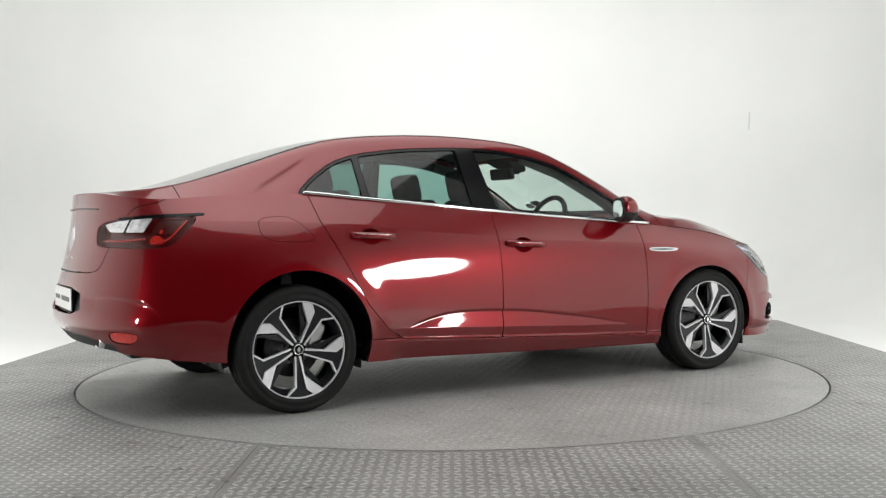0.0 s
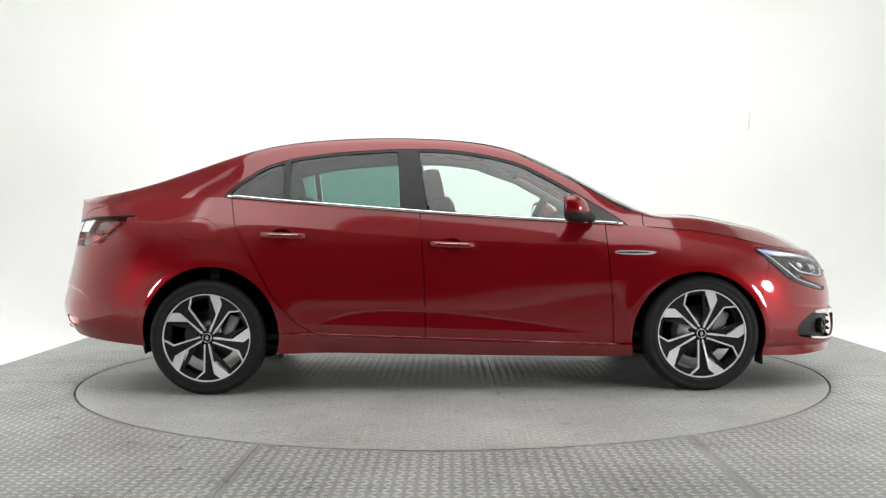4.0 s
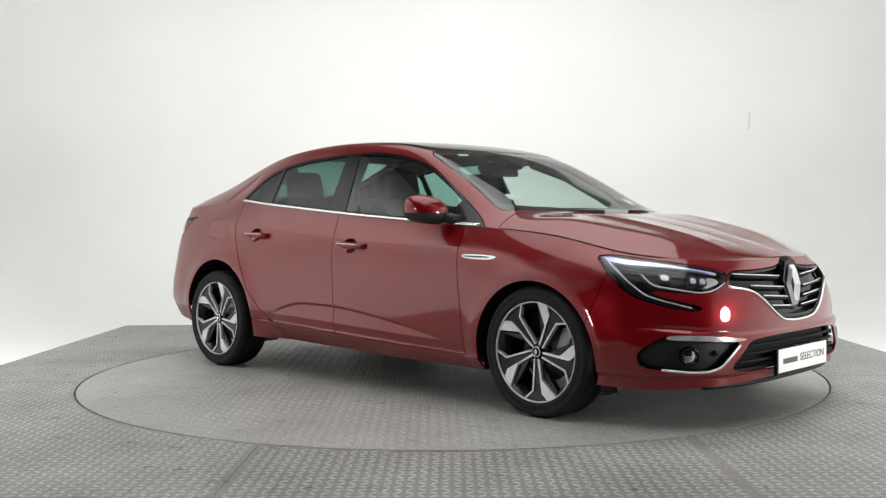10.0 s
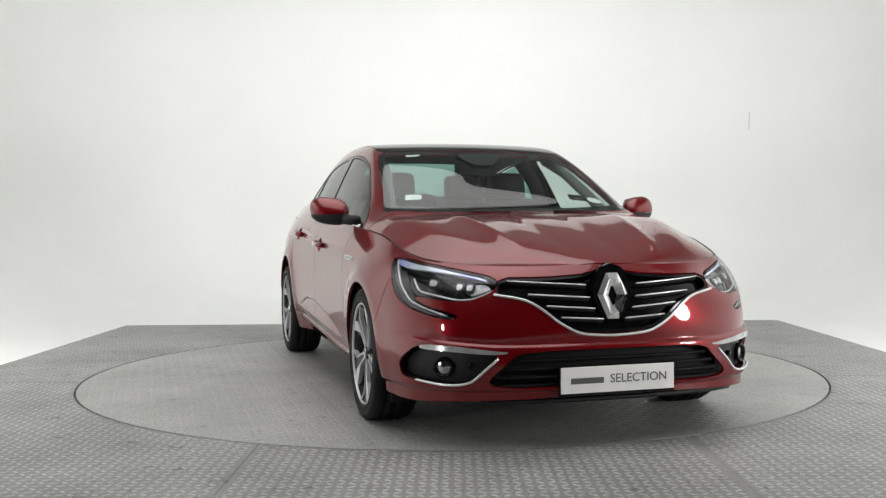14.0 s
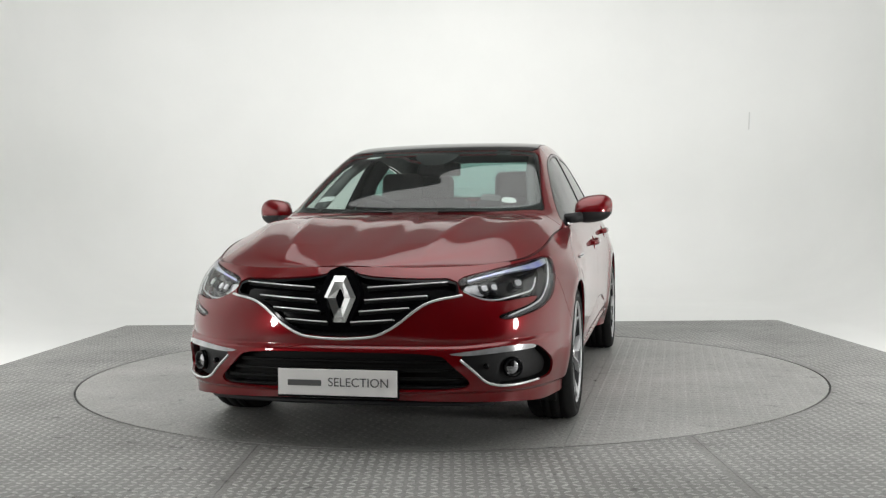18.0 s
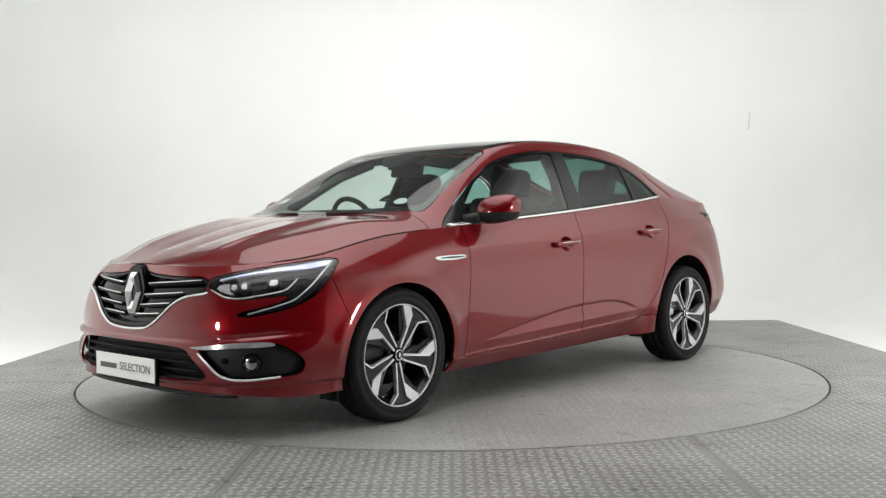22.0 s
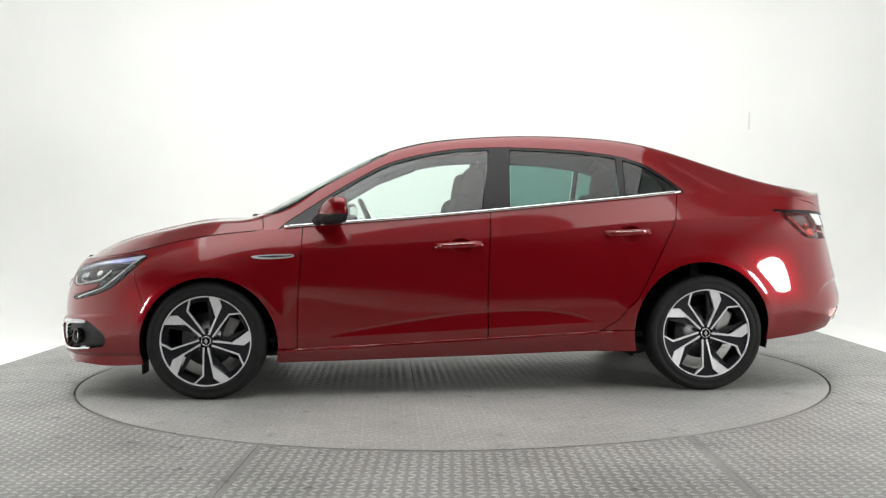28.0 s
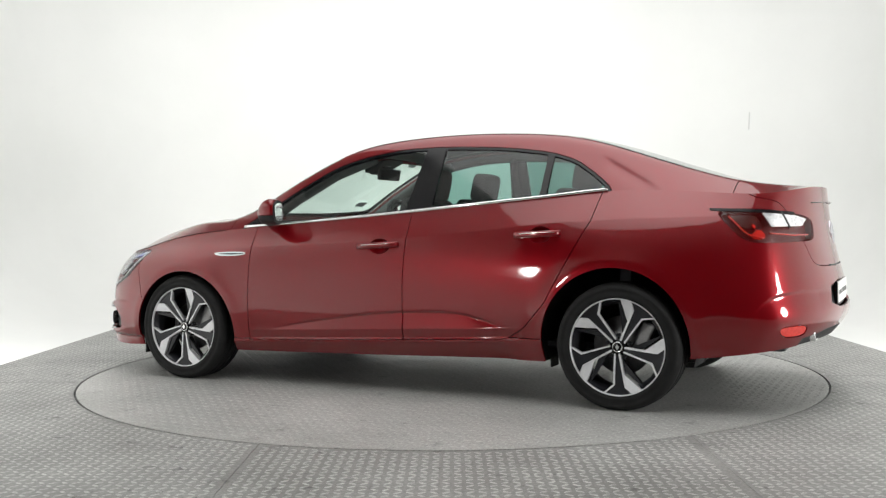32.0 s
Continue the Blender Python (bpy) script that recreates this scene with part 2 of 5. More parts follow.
def lathe(bm, profile, n=64, axis="y"):
    """Turns a profile of (radius, along) round an axis."""
    rings = []
    for r, h in profile:
        ring = []
        for i in range(n):
            a = 2 * math.pi * i / n
            c, s = r * math.cos(a), r * math.sin(a)
            ring.append(bm.verts.new((c, h, s) if axis == "y" else (c, s, h)))
        rings.append(ring)
    for a, b in zip(rings, rings[1:]):
        for i in range(n):
            bm.faces.new((a[i], a[(i + 1) % n], b[(i + 1) % n], b[i]))
    bmesh.ops.recalc_face_normals(bm, faces=bm.faces)
    return rings


def tube(bm, pts, r, n=8, flat=1.0):
    """A rod along points."""
    pts = [Vector(p) for p in pts]
    rings = []
    for i, p in enumerate(pts):
        d = (pts[min(i + 1, len(pts) - 1)] - pts[max(i - 1, 0)]).normalized()
        a = d.cross(Vector((0, 0, 1)))
        a = a.normalized() if a.length > 1e-4 else Vector((1, 0, 0))
        b = a.cross(d).normalized()
        rings.append([bm.verts.new(p + a * r * math.cos(2 * math.pi * k / n) * flat + b * r * math.sin(2 * math.pi * k / n)) for k in range(n)])
    for a, b in zip(rings, rings[1:]):
        for k in range(n):
            bm.faces.new((a[k], a[(k + 1) % n], b[(k + 1) % n], b[k]))
    bm.faces.new(rings[0][::-1])
    bm.faces.new(rings[-1])
    bmesh.ops.recalc_face_normals(bm, faces=bm.faces)


def prism(bm, poly, low, high, place):
    """An outline pushed from low to high; place(u, v, h) gives the point."""
    a = [bm.verts.new(place(u, v, low)) for u, v in poly]
    b = [bm.verts.new(place(u, v, high)) for u, v in poly]
    bm.faces.new(a[::-1])
    bm.faces.new(b)
    for i in range(len(a)):
        j = (i + 1) % len(a)
        bm.faces.new((a[i], a[j], b[j], b[i]))
    bmesh.ops.recalc_face_normals(bm, faces=bm.faces)


# ---- the studio ----
HALF, BACK, FRONT = 3.04, 3.02, -4.2


def studio():
    # white cove: floor, wall and the bend between them, swept round three sides
    bm = bmesh.new()
    prof = [(-.55, -.0622), (-.25, -.061)] + [(1.4 * math.sin(a), -.06 + 1.4 * (1 - math.cos(a))) for a in np.linspace(0, math.pi / 2, 30)] + [(1.4, 5.2)]
    plan = []
    w, d, r = 3.65, 6.6, .9
    plan += [(-w, y) for y in (-5.6, -4, -2, 0, 2)]
    plan += [(-w + r - r * math.cos(a), d - r + r * math.sin(a)) for a in np.linspace(0, math.pi / 2, 13)]
    plan += [(w - r + r * math.sin(a), d - r + r * math.cos(a)) for a in np.linspace(0, math.pi / 2, 13)]
    plan += [(w, y) for y in (2, 0, -2, -4, -5.6)]
    p = np.array(plan)
    tan = np.gradient(p, axis=0)
    out = np.stack([-tan[:, 1], tan[:, 0]], 1)
    out /= np.linalg.norm(out, axis=1, keepdims=True)
    rows = [[bm.verts.new((x + nx * o, y + ny * o, z)) for (x, y), (nx, ny) in zip(p, out)] for o, z in prof]
    for a, b in zip(rows, rows[1:]):
        for i in range(len(a) - 1):
            bm.faces.new((a[i], a[i + 1], b[i + 1], b[i]))
    bmesh.ops.recalc_face_normals(bm, faces=bm.faces)
    for f in bm.faces:
        f.normal_flip()
    wall = part("wall_cove", bm, STUDIO, None, "", True)
    tagged(wall, "seamless white painted studio cove wall", "wall", kind="structure")
    bm = bmesh.new()
    slab(bm, (4.128, 7.528, 2.30), (.012, .012, .24), pose(0, 0, 0, 0, 3, -37), .002)
    tagged(part("scuff", bm, SMUDGE), "thin grey scuff on the white wall", "mark", kind="structure")
    bm = bmesh.new()
    slab(bm, (0, -2.5, -.113), (13.0, 19.4, .1))
    tagged(part("floor", bm, STUDIO), "white painted studio floor round the platform", "floor", kind="structure")
    # unseen ceiling in two tones: pale part bounces light, grey part keeps the bonnet dark
    bm = bmesh.new()
    slab(bm, (0, -6.95, 5.25), (13, 10.5, .1))
    tagged(part("ceiling", bm, CEIL), "pale unseen ceiling, toned for bounce and reflections", "ceiling", kind="structure")
    bm = bmesh.new()
    slab(bm, (0, 3.35, 5.25), (13, 10.1, .1))
    tagged(part("ceiling_over_stage", bm, CEIL_OVER), "grey unseen ceiling over the stage, toned for reflections", "ceiling", kind="structure")
    # dark surround out of view, added for the paint and glass to mirror
    for name, c, size in (("wall_behind", (0, -12.1, 2.5), (13, .15, 5.4)), ("wall_left", (-6.5, -8.85, 2.5), (.15, 6.5, 5.4)), ("wall_right", (6.5, -8.85, 2.5), (.15, 6.5, 5.4)), ("wall_return_left", (-5.8, -5.68, 2.5), (1.5, .12, 5.4)), ("wall_return_right", (5.8, -5.68, 2.5), (1.5, .12, 5.4))):
        bm = bmesh.new()
        slab(bm, c, size)
        tagged(part(name, bm, DARKWALL), "dark unseen wall, added for reflections", "wall", kind="structure")
    bm = bmesh.new()
    slab(bm, (0, -9.6, -.052), (12.8, 5.0, .006))
    tagged(part("dark_floor", bm, DARKWALL), "dark unseen floor beyond the stage, added for reflections", "floor", kind="structure")


def tread_bars(name, inside, half, pitch, turn, parent):
    """Raised lozenges in alternating slants over a plate, where inside(x, y) holds, as one mesh."""
    n = int(half / pitch) + 1
    i, j = (a.ravel() for a in np.meshgrid(np.arange(-n, n), np.arange(-n, n)))
    a = radians(turn)
    u, v = (i + .5) * pitch, (j + .5) * pitch
    cx, cy = u * math.cos(a) - v * math.sin(a), u * math.sin(a) + v * math.cos(a)
    keep = inside(cx, cy)
    cx, cy, i, j = cx[keep], cy[keep], i[keep], j[keep]
    t = a + np.where((i + j) % 2 == 0, 1, -1) * math.pi / 4
    c, s = np.cos(t), np.sin(t)
    shape = [(-.53, 0, 0), (-.22, -.22, 0), (.22, -.22, 0), (.53, 0, 0), (.22, .22, 0), (-.22, .22, 0), (-.26, 0, 1), (.26, 0, 1)]
    p = np.array([[cx + pitch * (lx * c - ly * s), cy + pitch * (lx * s + ly * c), cx * 0 + (.0026 * h - .0004)] for lx, ly, h in shape])
    p = p.transpose(2, 0, 1).reshape(-1, 3)
    tri = np.array([(0, 1, 6), (1, 2, 7), (1, 7, 6), (2, 3, 7), (3, 4, 7), (4, 5, 6), (4, 6, 7), (5, 0, 6)])
    f = (np.arange(len(cx))[:, None, None] * 8 + tri).reshape(-1, 3)
    me = bpy.data.meshes.new(name)
    me.from_pydata(p.tolist(), [], f.tolist())
    me.materials.append(BAR)
    ob = new(name, me)
    ob.parent = parent
    return tagged(ob, "raised lozenge pattern of the steel tread plate", kind="stuff")


def platform():
    """Square steel platform with a round well for the turntable, in plates."""
    base = new("platform")
    tagged(base, "low square platform of grey steel tread plate", "platform", kind="structure")
    n = 160
    xs, ys = np.linspace(-HALF, HALF, n), np.linspace(FRONT, BACK, n)
    gx, gy = np.meshgrid(xs, ys)
    g = np.stack([gx, gy, gx * 0], -1)
    whole = grid_mesh(g)
    whole = (np.concatenate([whole[0][:, :3], np.tile((0., 0, 1), (n * n, 1)), whole[0][:, 6:]], 1), whole[1])
    _, ring = cut(whole, np.hypot(whole[0][:, 0], whole[0][:, 1]) - 2.242)
    edges = [-9, -.82, 1.04, 9]
    for a, b in zip(edges, edges[1:]):
        for c, d in ((-9, -.35), (-.35, 9)) if a < -1 or b > 2 else ((-9, 0), (0, 9)):
            v = ring[0]
            piece, _ = cut(ring, np.maximum(np.maximum(a + .0012 - v[:, 0], v[:, 0] - b + .0012), np.maximum(c + .0012 - v[:, 1], v[:, 1] - d + .0012)))
            plate = shell("plate", piece, TREAD, base, depth=.012)
            tread_bars("tread_relief", lambda x, y: (np.hypot(x, y) > 2.262) & (np.abs(x) < HALF - .02) & (y > FRONT + .02) & (y < BACK - .02) & (x > a + .02) & (x < b - .02) & (y > c + .02) & (y < d - .02),
                       5.2, .042, 0, plate)
    bm = bmesh.new()
    slab(bm, (0, (BACK + FRONT) / 2, -.037), (2 * HALF, BACK - FRONT, .042))
    part("frame", bm, EDGE, base, "dark steel frame under the plates")
    return base


def turntable():
    base = new("turntable")
    tagged(base, "round steel tread plate turntable flush in the platform", "turntable")
    n = 120
    gx, gy = np.meshgrid(np.linspace(-2.3, 2.3, n), np.linspace(-2.3, 2.3, n))
    w = grid_mesh(np.stack([gx, gy, gx * 0], -1))
    w = (np.concatenate([w[0][:, :3], np.tile((0., 0, 1), (n * n, 1)), w[0][:, 6:]], 1), w[1])
    disc, _ = cut(w, np.hypot(w[0][:, 0], w[0][:, 1]) - 2.230)
    for a, b, c, d, turn in ((-9, -.93, -9, 9, 45), (-.93, .93, -9, .25, 0), (-.93, .93, .25, 9, 0), (.93, 9, -9, 9, 45)):
        v = disc[0]
        piece, _ = cut(disc, np.maximum(np.maximum(a + .001 - v[:, 1], v[:, 1] - b + .001), np.maximum(c + .001 - v[:, 0], v[:, 0] - d + .001)))
        plate = shell("plate", piece, TREAD_TURN, base, depth=.010)
        tread_bars("tread_relief", lambda x, y: (np.hypot(x, y) < 2.21) & (y > a + .015) & (y < b - .015) & (x > c + .015) & (x < d - .015), 3.3, .046, turn, plate)
    bm = bmesh.new()
    lathe(bm, [(.001, -.012), (2.2375, -.012), (2.2375, -.004), (2.2335, -.0025), (2.2325, -.012)], 128, "z")
    part("rim", bm, EDGE, base, "dark steel rim")
    return base


# ---- body surfaces ----


def spline(p, q, t):
    """Natural cubic spline through the values q (n x d) at the parameters p, read at t."""
    p, q, t = np.asarray(p, float), np.asarray(q, float), np.asarray(t, float)
    n, h = len(p), np.diff(p)
    m = np.eye(n)
    r = np.zeros_like(q)
    for i in range(1, n - 1):
        m[i, i - 1:i + 2] = h[i - 1], 2 * (h[i - 1] + h[i]), h[i]
        r[i] = 6 * ((q[i + 1] - q[i]) / h[i] - (q[i] - q[i - 1]) / h[i - 1])
    c = np.linalg.solve(m, r)
    i = np.clip(np.searchsorted(p, t) - 1, 0, n - 2)
    a, b, w = (p[i + 1] - t), (t - p[i]), h[i]
    if q.ndim > 1:
        a, b, w = a[:, None], b[:, None], w[:, None]
    return (c[i] * a ** 3 + c[i + 1] * b ** 3) / (6 * w) + (q[i] / w - c[i] * w / 6) * a + (q[i + 1] / w - c[i + 1] * w / 6) * b


# Outline of the body at five heights, from the middle of the nose along the flank to the middle of the tail.
SILL = [(2.245, 0, .214), (2.215, .42, .206), (2.09, .69, .195), (1.88, .812, .182), (1.69, .845, .19), (1.355, .85, .19), (.97, .845, .185), (.4, .845, .192), (-.2, .845, .204),
        (-.75, .845, .216), (-1.0, .845, .222), (-1.355, .84, .25), (-1.72, .83, .27), (-2.06, .73, .31), (-2.24, .42, .34), (-2.28, 0, .34)]
LOWER = [(2.262, 0, .31), (2.235, .42, .31), (2.11, .70, .31), (1.90, .835, .31), (1.69, .878, .32), (1.355, .885, .33), (.97, .872, .33), (.4, .868, .33), (-.2, .868, .34),
         (-.75, .872, .35), (-1.0, .878, .36), (-1.355, .882, .38), (-1.72, .868, .40), (-2.09, .77, .42), (-2.30, .42, .44), (-2.345, 0, .44)]
MIDDLE = [(2.255, 0, .49), (2.222, .42, .49), (2.085, .70, .50), (1.885, .832, .50), (1.69, .882, .51), (1.355, .895, .53), (.97, .888, .53), (.4, .878, .53), (-.2, .876, .54),
          (-.75, .882, .56), (-1.0, .89, .57), (-1.355, .895, .59), (-1.72, .872, .60), (-2.07, .765, .61), (-2.275, .42, .62), (-2.325, 0, .62)]
WAIST = [(2.225, 0, .645), (2.18, .42, .65), (2.02, .69, .66), (1.83, .812, .675), (1.66, .858, .69), (1.355, .885, .72), (.97, .882, .74), (.4, .870, .76), (-.2, .863, .78),
         (-.75, .862, .80), (-1.0, .862, .82), (-1.355, .858, .84), (-1.72, .828, .85), (-2.04, .725, .855), (-2.215, .42, .87), (-2.265, 0, .87)]
RIM = [(2.165, 0, .752), (2.10, .42, .748), (1.92, .665, .765), (1.75, .745, .79), (1.60, .775, .825), (1.355, .785, .872), (.97, .802, .908), (.4, .806, .945), (-.2, .792, .99),
       (-.75, .770, 1.038), (-1.0, .750, 1.06), (-1.32, .712, 1.087), (-1.70, .685, 1.075), (-2.0, .655, 1.06), (-2.185, .42, 1.09), (-2.235, 0, 1.10)]
LEVELS = [SILL, LOWER, MIDDLE, WAIST, RIM]


def flank(n, k):
    """The flank as a grid of k rows of n points, nose to tail."""
    rows = []
    for lv in LEVELS:
        a = np.array(lv, float)
        flip = a * (1, -1, 1)
        a = np.concatenate([flip[3:0:-1], a, flip[-2:-5:-1]])
        rows.append(a)
    mid = sum(rows) / len(rows)
    p = np.concatenate([[0], np.cumsum(np.linalg.norm(np.diff(mid, axis=0), axis=1))])
    t = np.linspace(p[3], p[-4], n)
    rows = np.array([spline(p, a, t) for a in rows])
    v = np.linspace(0, 1, k)
    out = np.empty((k, n, 3))
    q = np.array([0, .19, .46, .72, 1.0])
    for j in range(n):
        out[:, j] = spline(q, rows[:, j], v)
    x, y, z = out[..., 0], out[..., 1], out[..., 2]
    side = np.clip((y - .6) / .2, 0, 1)
    bell = lambda d, w: np.exp(-(d / w) ** 2)
    for ax, az, r in ((1.34, .29, .365), (-1.335, .33, .375)):
        d = np.hypot(x - ax, z - az)
        y += side * (.009 * bell(np.maximum(d - r - .015, 0), .07) + .003 / (1 + np.exp(np.clip((d - r - .052) / .010, -50, 50)))) * (d > r - .2)
    step = lambda d, w: 1 / (1 + np.exp(np.clip(-d / w, -50, 50)))
    # scooped panel low in the doors: a crisp upper crease, a flat that faces up, a lower edge that tucks in
    crease = spline([-1.2, -.92, -.80, -.66, -.50, -.30, -.05, .35, .60, .74, 1.2], [.25, .30, .360, .415, .450, .455, .443, .392, .350, .318, .22], np.clip(x, -1.15, 1.15).ravel()).reshape(x.shape)
    gapz = .262 + .043 * np.clip(.9 - x, 0, 1.7)
    edge = gapz + .05
    door = step(.86 - np.abs(x - .02), .03)
    deep = np.clip((crease - edge) / .05, 0, 1)
    share = np.clip((crease - z) / np.maximum(crease - edge, .004), 0, 1)
    scoop = deep * (-.010 + .017 * share) * step(crease - z, .0022) * step(z - edge, .002)
    fall = (.007 * deep - .20 * (edge - z)) * step(edge - z, .002)
    y += side * door * np.where(z > gapz - .004, scoop + fall, 0)
    # sill: a rounded ledge under the doors that tucks in below
    h = gapz - z
    y += side * step(x + .80, .03) * step(1.02 - x, .01) * (.005 * step(h, .002) - .62 * np.maximum(h - .020, 0))
    # shoulder line
    line = np.interp(-x, [-1.0, -.9, 0, .5, 1.0, 1.4, 1.9], [.797, .80, .838, .878, .928, .945, .955])
    y += side * .0065 * np.where(z < line, np.exp(-(line - z) / .13), np.exp(-(z - line) / .06)) * bell(np.maximum(np.abs(x + .5) - 1.35, 0), .15)
    # nose: an overhang above the lower openings and a lip along the bottom edge
    tx, ty = np.gradient(x, axis=1), np.gradient(y, axis=1)
    tl = np.hypot(tx, ty) + 1e-9
    fore = step(x - 1.62, .03)
    run = y + 2.2 - x
    brow = .436 + .03 * np.clip((run - .5) / .6, 0, 1)
    push = fore * (.012 * np.where(z > brow, np.exp(-(z - brow) / .05), np.exp(-((brow - z) / .012) ** 2)) * np.clip((1.25 - run) / .3, 0, 1) + .014 * step(.243 - z, .0025) - .20 * np.maximum(.235 - z, 0))
    x += -push * ty / tl
    y += push * tx / tl
    # rear bumper shelf and its crease
    run = y + 2.2 + x
    fold = np.interp(run, [-.5, .39, .62, .84, .90, .96, 1.02, 1.08, 1.14], [.585, .585, .591, .576, .563, .540, .496, .440, .36])
    below = 1 / (1 + np.exp(np.clip((z - fold) / .0035, -50, 50))) * np.exp(-(np.maximum(fold - z, 0) / .075) ** 2)
    below = below * np.clip((1.04 - run) / .2, 0, 1) * np.clip((run - .30) / .15, 0, 1) * (x < -1.5)
    tx, ty = np.gradient(x, axis=1), np.gradient(y, axis=1)
    tl = np.hypot(tx, ty) + 1e-9
    dx, dy = -.007 * below * ty / tl, .007 * below * tx / tl
    x += dx
    y += dy
    return out


# Upper body: rim of the cant rail and height of the middle line, along x.
RAIL = [(2.2, .02, .748), (2.05, .36, .772), (1.85, .52, .845), (1.6, .60, .906), (1.35, .665, .947), (1.14, .705, .955), (.98, .685, 1.003), (.8, .652, 1.108), (.5, .608, 1.272), (.28, .585, 1.358),
        (0, .575, 1.405), (-.4, .568, 1.423), (-.8, .562, 1.407), (-1.1, .556, 1.366), (-1.4, .558, 1.278), (-1.7, .565, 1.180), (-1.95, .56, 1.120), (-2.12, .42, 1.102), (-2.26, .05, 1.10)]
SPINE = [(2.2, .742), (2.1, .781), (1.95, .830), (1.7, .898), (1.45, .949), (1.25, .976), (1.14, .995), (1.0, 1.066), (.8, 1.168), (.6, 1.268), (.38, 1.362), (.2, 1.405), (0, 1.427),
         (-.35, 1.441), (-.8, 1.428), (-1.05, 1.396), (-1.4, 1.288), (-1.65, 1.205), (-1.85, 1.146), (-2.0, 1.12), (-2.12, 1.108), (-2.26, 1.098)]


def upper(n, k):
    """The upper body as a grid of k rows, from the rim to the middle line."""
    g = flank(900, 3)[-1]
    x = 2.162 - (2.162 + 2.231) * (.5 - .5 * np.cos(np.linspace(.02, math.pi - .02, n)) * .35 - .5 * np.linspace(1, -1, n) * .65)
    ye, ze = np.interp(-x, -g[:, 0], g[:, 1]), np.interp(-x, -g[:, 0], g[:, 2])
    r, s = np.array(RAIL)[::-1], np.array(SPINE)[::-1]
    yk, zk = spline(r[:, 0], r[:, 1:], x).T
    zc = spline(s[:, 0], s[:, 1], x)
    yk = np.minimum(yk, ye * .93)
    E, K, M = (np.stack(a, -1) for a in ((x, ye, ze), (x, yk, zk), (x, yk * 0, zc)))
    bulge = np.stack([x * 0, .009 * np.clip((zk - ze) / .3, 0, 1), x * 0], -1)
    over = np.stack([x, yk * .55, zc - (zc - zk) * .16], -1)
    over2 = np.stack([x, yk * .2, zc], -1)
    pts = [E, E + (K - E) * .33 + bulge, E + (K - E) * .72 + bulge, K, K * (1, .9, 1) + (zc - zk)[:, None] * (0, 0, .42), over, over2, M]
    pts = np.array(pts)
    knots = np.array([0, 0, 0, 0, 1, 2, 3, 4, 5, 5, 5, 5], float)
    out = np.empty((k, n, 3))
    for i, u in enumerate(np.linspace(0, 5, k)):
        u = min(u, 4.99999)
        b = np.array([1.0 if knots[j] <= u < knots[j + 1] else 0.0 for j in range(len(knots) - 1)])
        for d in range(1, 4):
            b = np.array([(0 if knots[j + d] == knots[j] else (u - knots[j]) / (knots[j + d] - knots[j]) * b[j]) +
                          (0 if knots[j + d + 1] == knots[j + 1] else (knots[j + d + 1] - u) / (knots[j + d + 1] - knots[j + 1]) * b[j + 1]) for j in range(len(b) - 1)])
        out[i] = np.tensordot(b[:8], pts, 1)
    # bonnet: two raised folds that run back from the nose
    xx, yy = out[..., 0], out[..., 1]
    on = np.clip((xx - 1.18) / .25, 0, 1) * np.clip((2.12 - xx) / .2, 0, 1)
    fold = .30 + .16 * (2.1 - xx)
    soft = lambda d: np.sqrt(d * d + .005 ** 2) - .005
    out[..., 2] += on * .016 * np.exp(-soft(np.maximum(yy - fold, 0)) / .045) * np.exp(-soft(np.maximum(fold - yy, 0)) / .12)
    inner = .10 + .05 * (2.1 - xx)
    out[..., 2] -= on * .004 * np.exp(-((yy - inner) / .05) ** 2)
    # sculpted notch in the rear pillar, behind the side glass
    zz = out[..., 2]
    d = (zz - 1.262) * .865 + (xx + 1.235) * -.50
    notch = 1 / (1 + np.exp(np.clip((d + .004) / .004, -50, 50))) * np.exp(-(np.minimum(d + .01, 0) / .05) ** 2)
    notch *= np.clip((-1.20 - xx) / .06, 0, 1) * np.clip((xx + 1.54) / .10, 0, 1) * (yy > .5)
    out[..., 1] -= .008 * notch
    return out


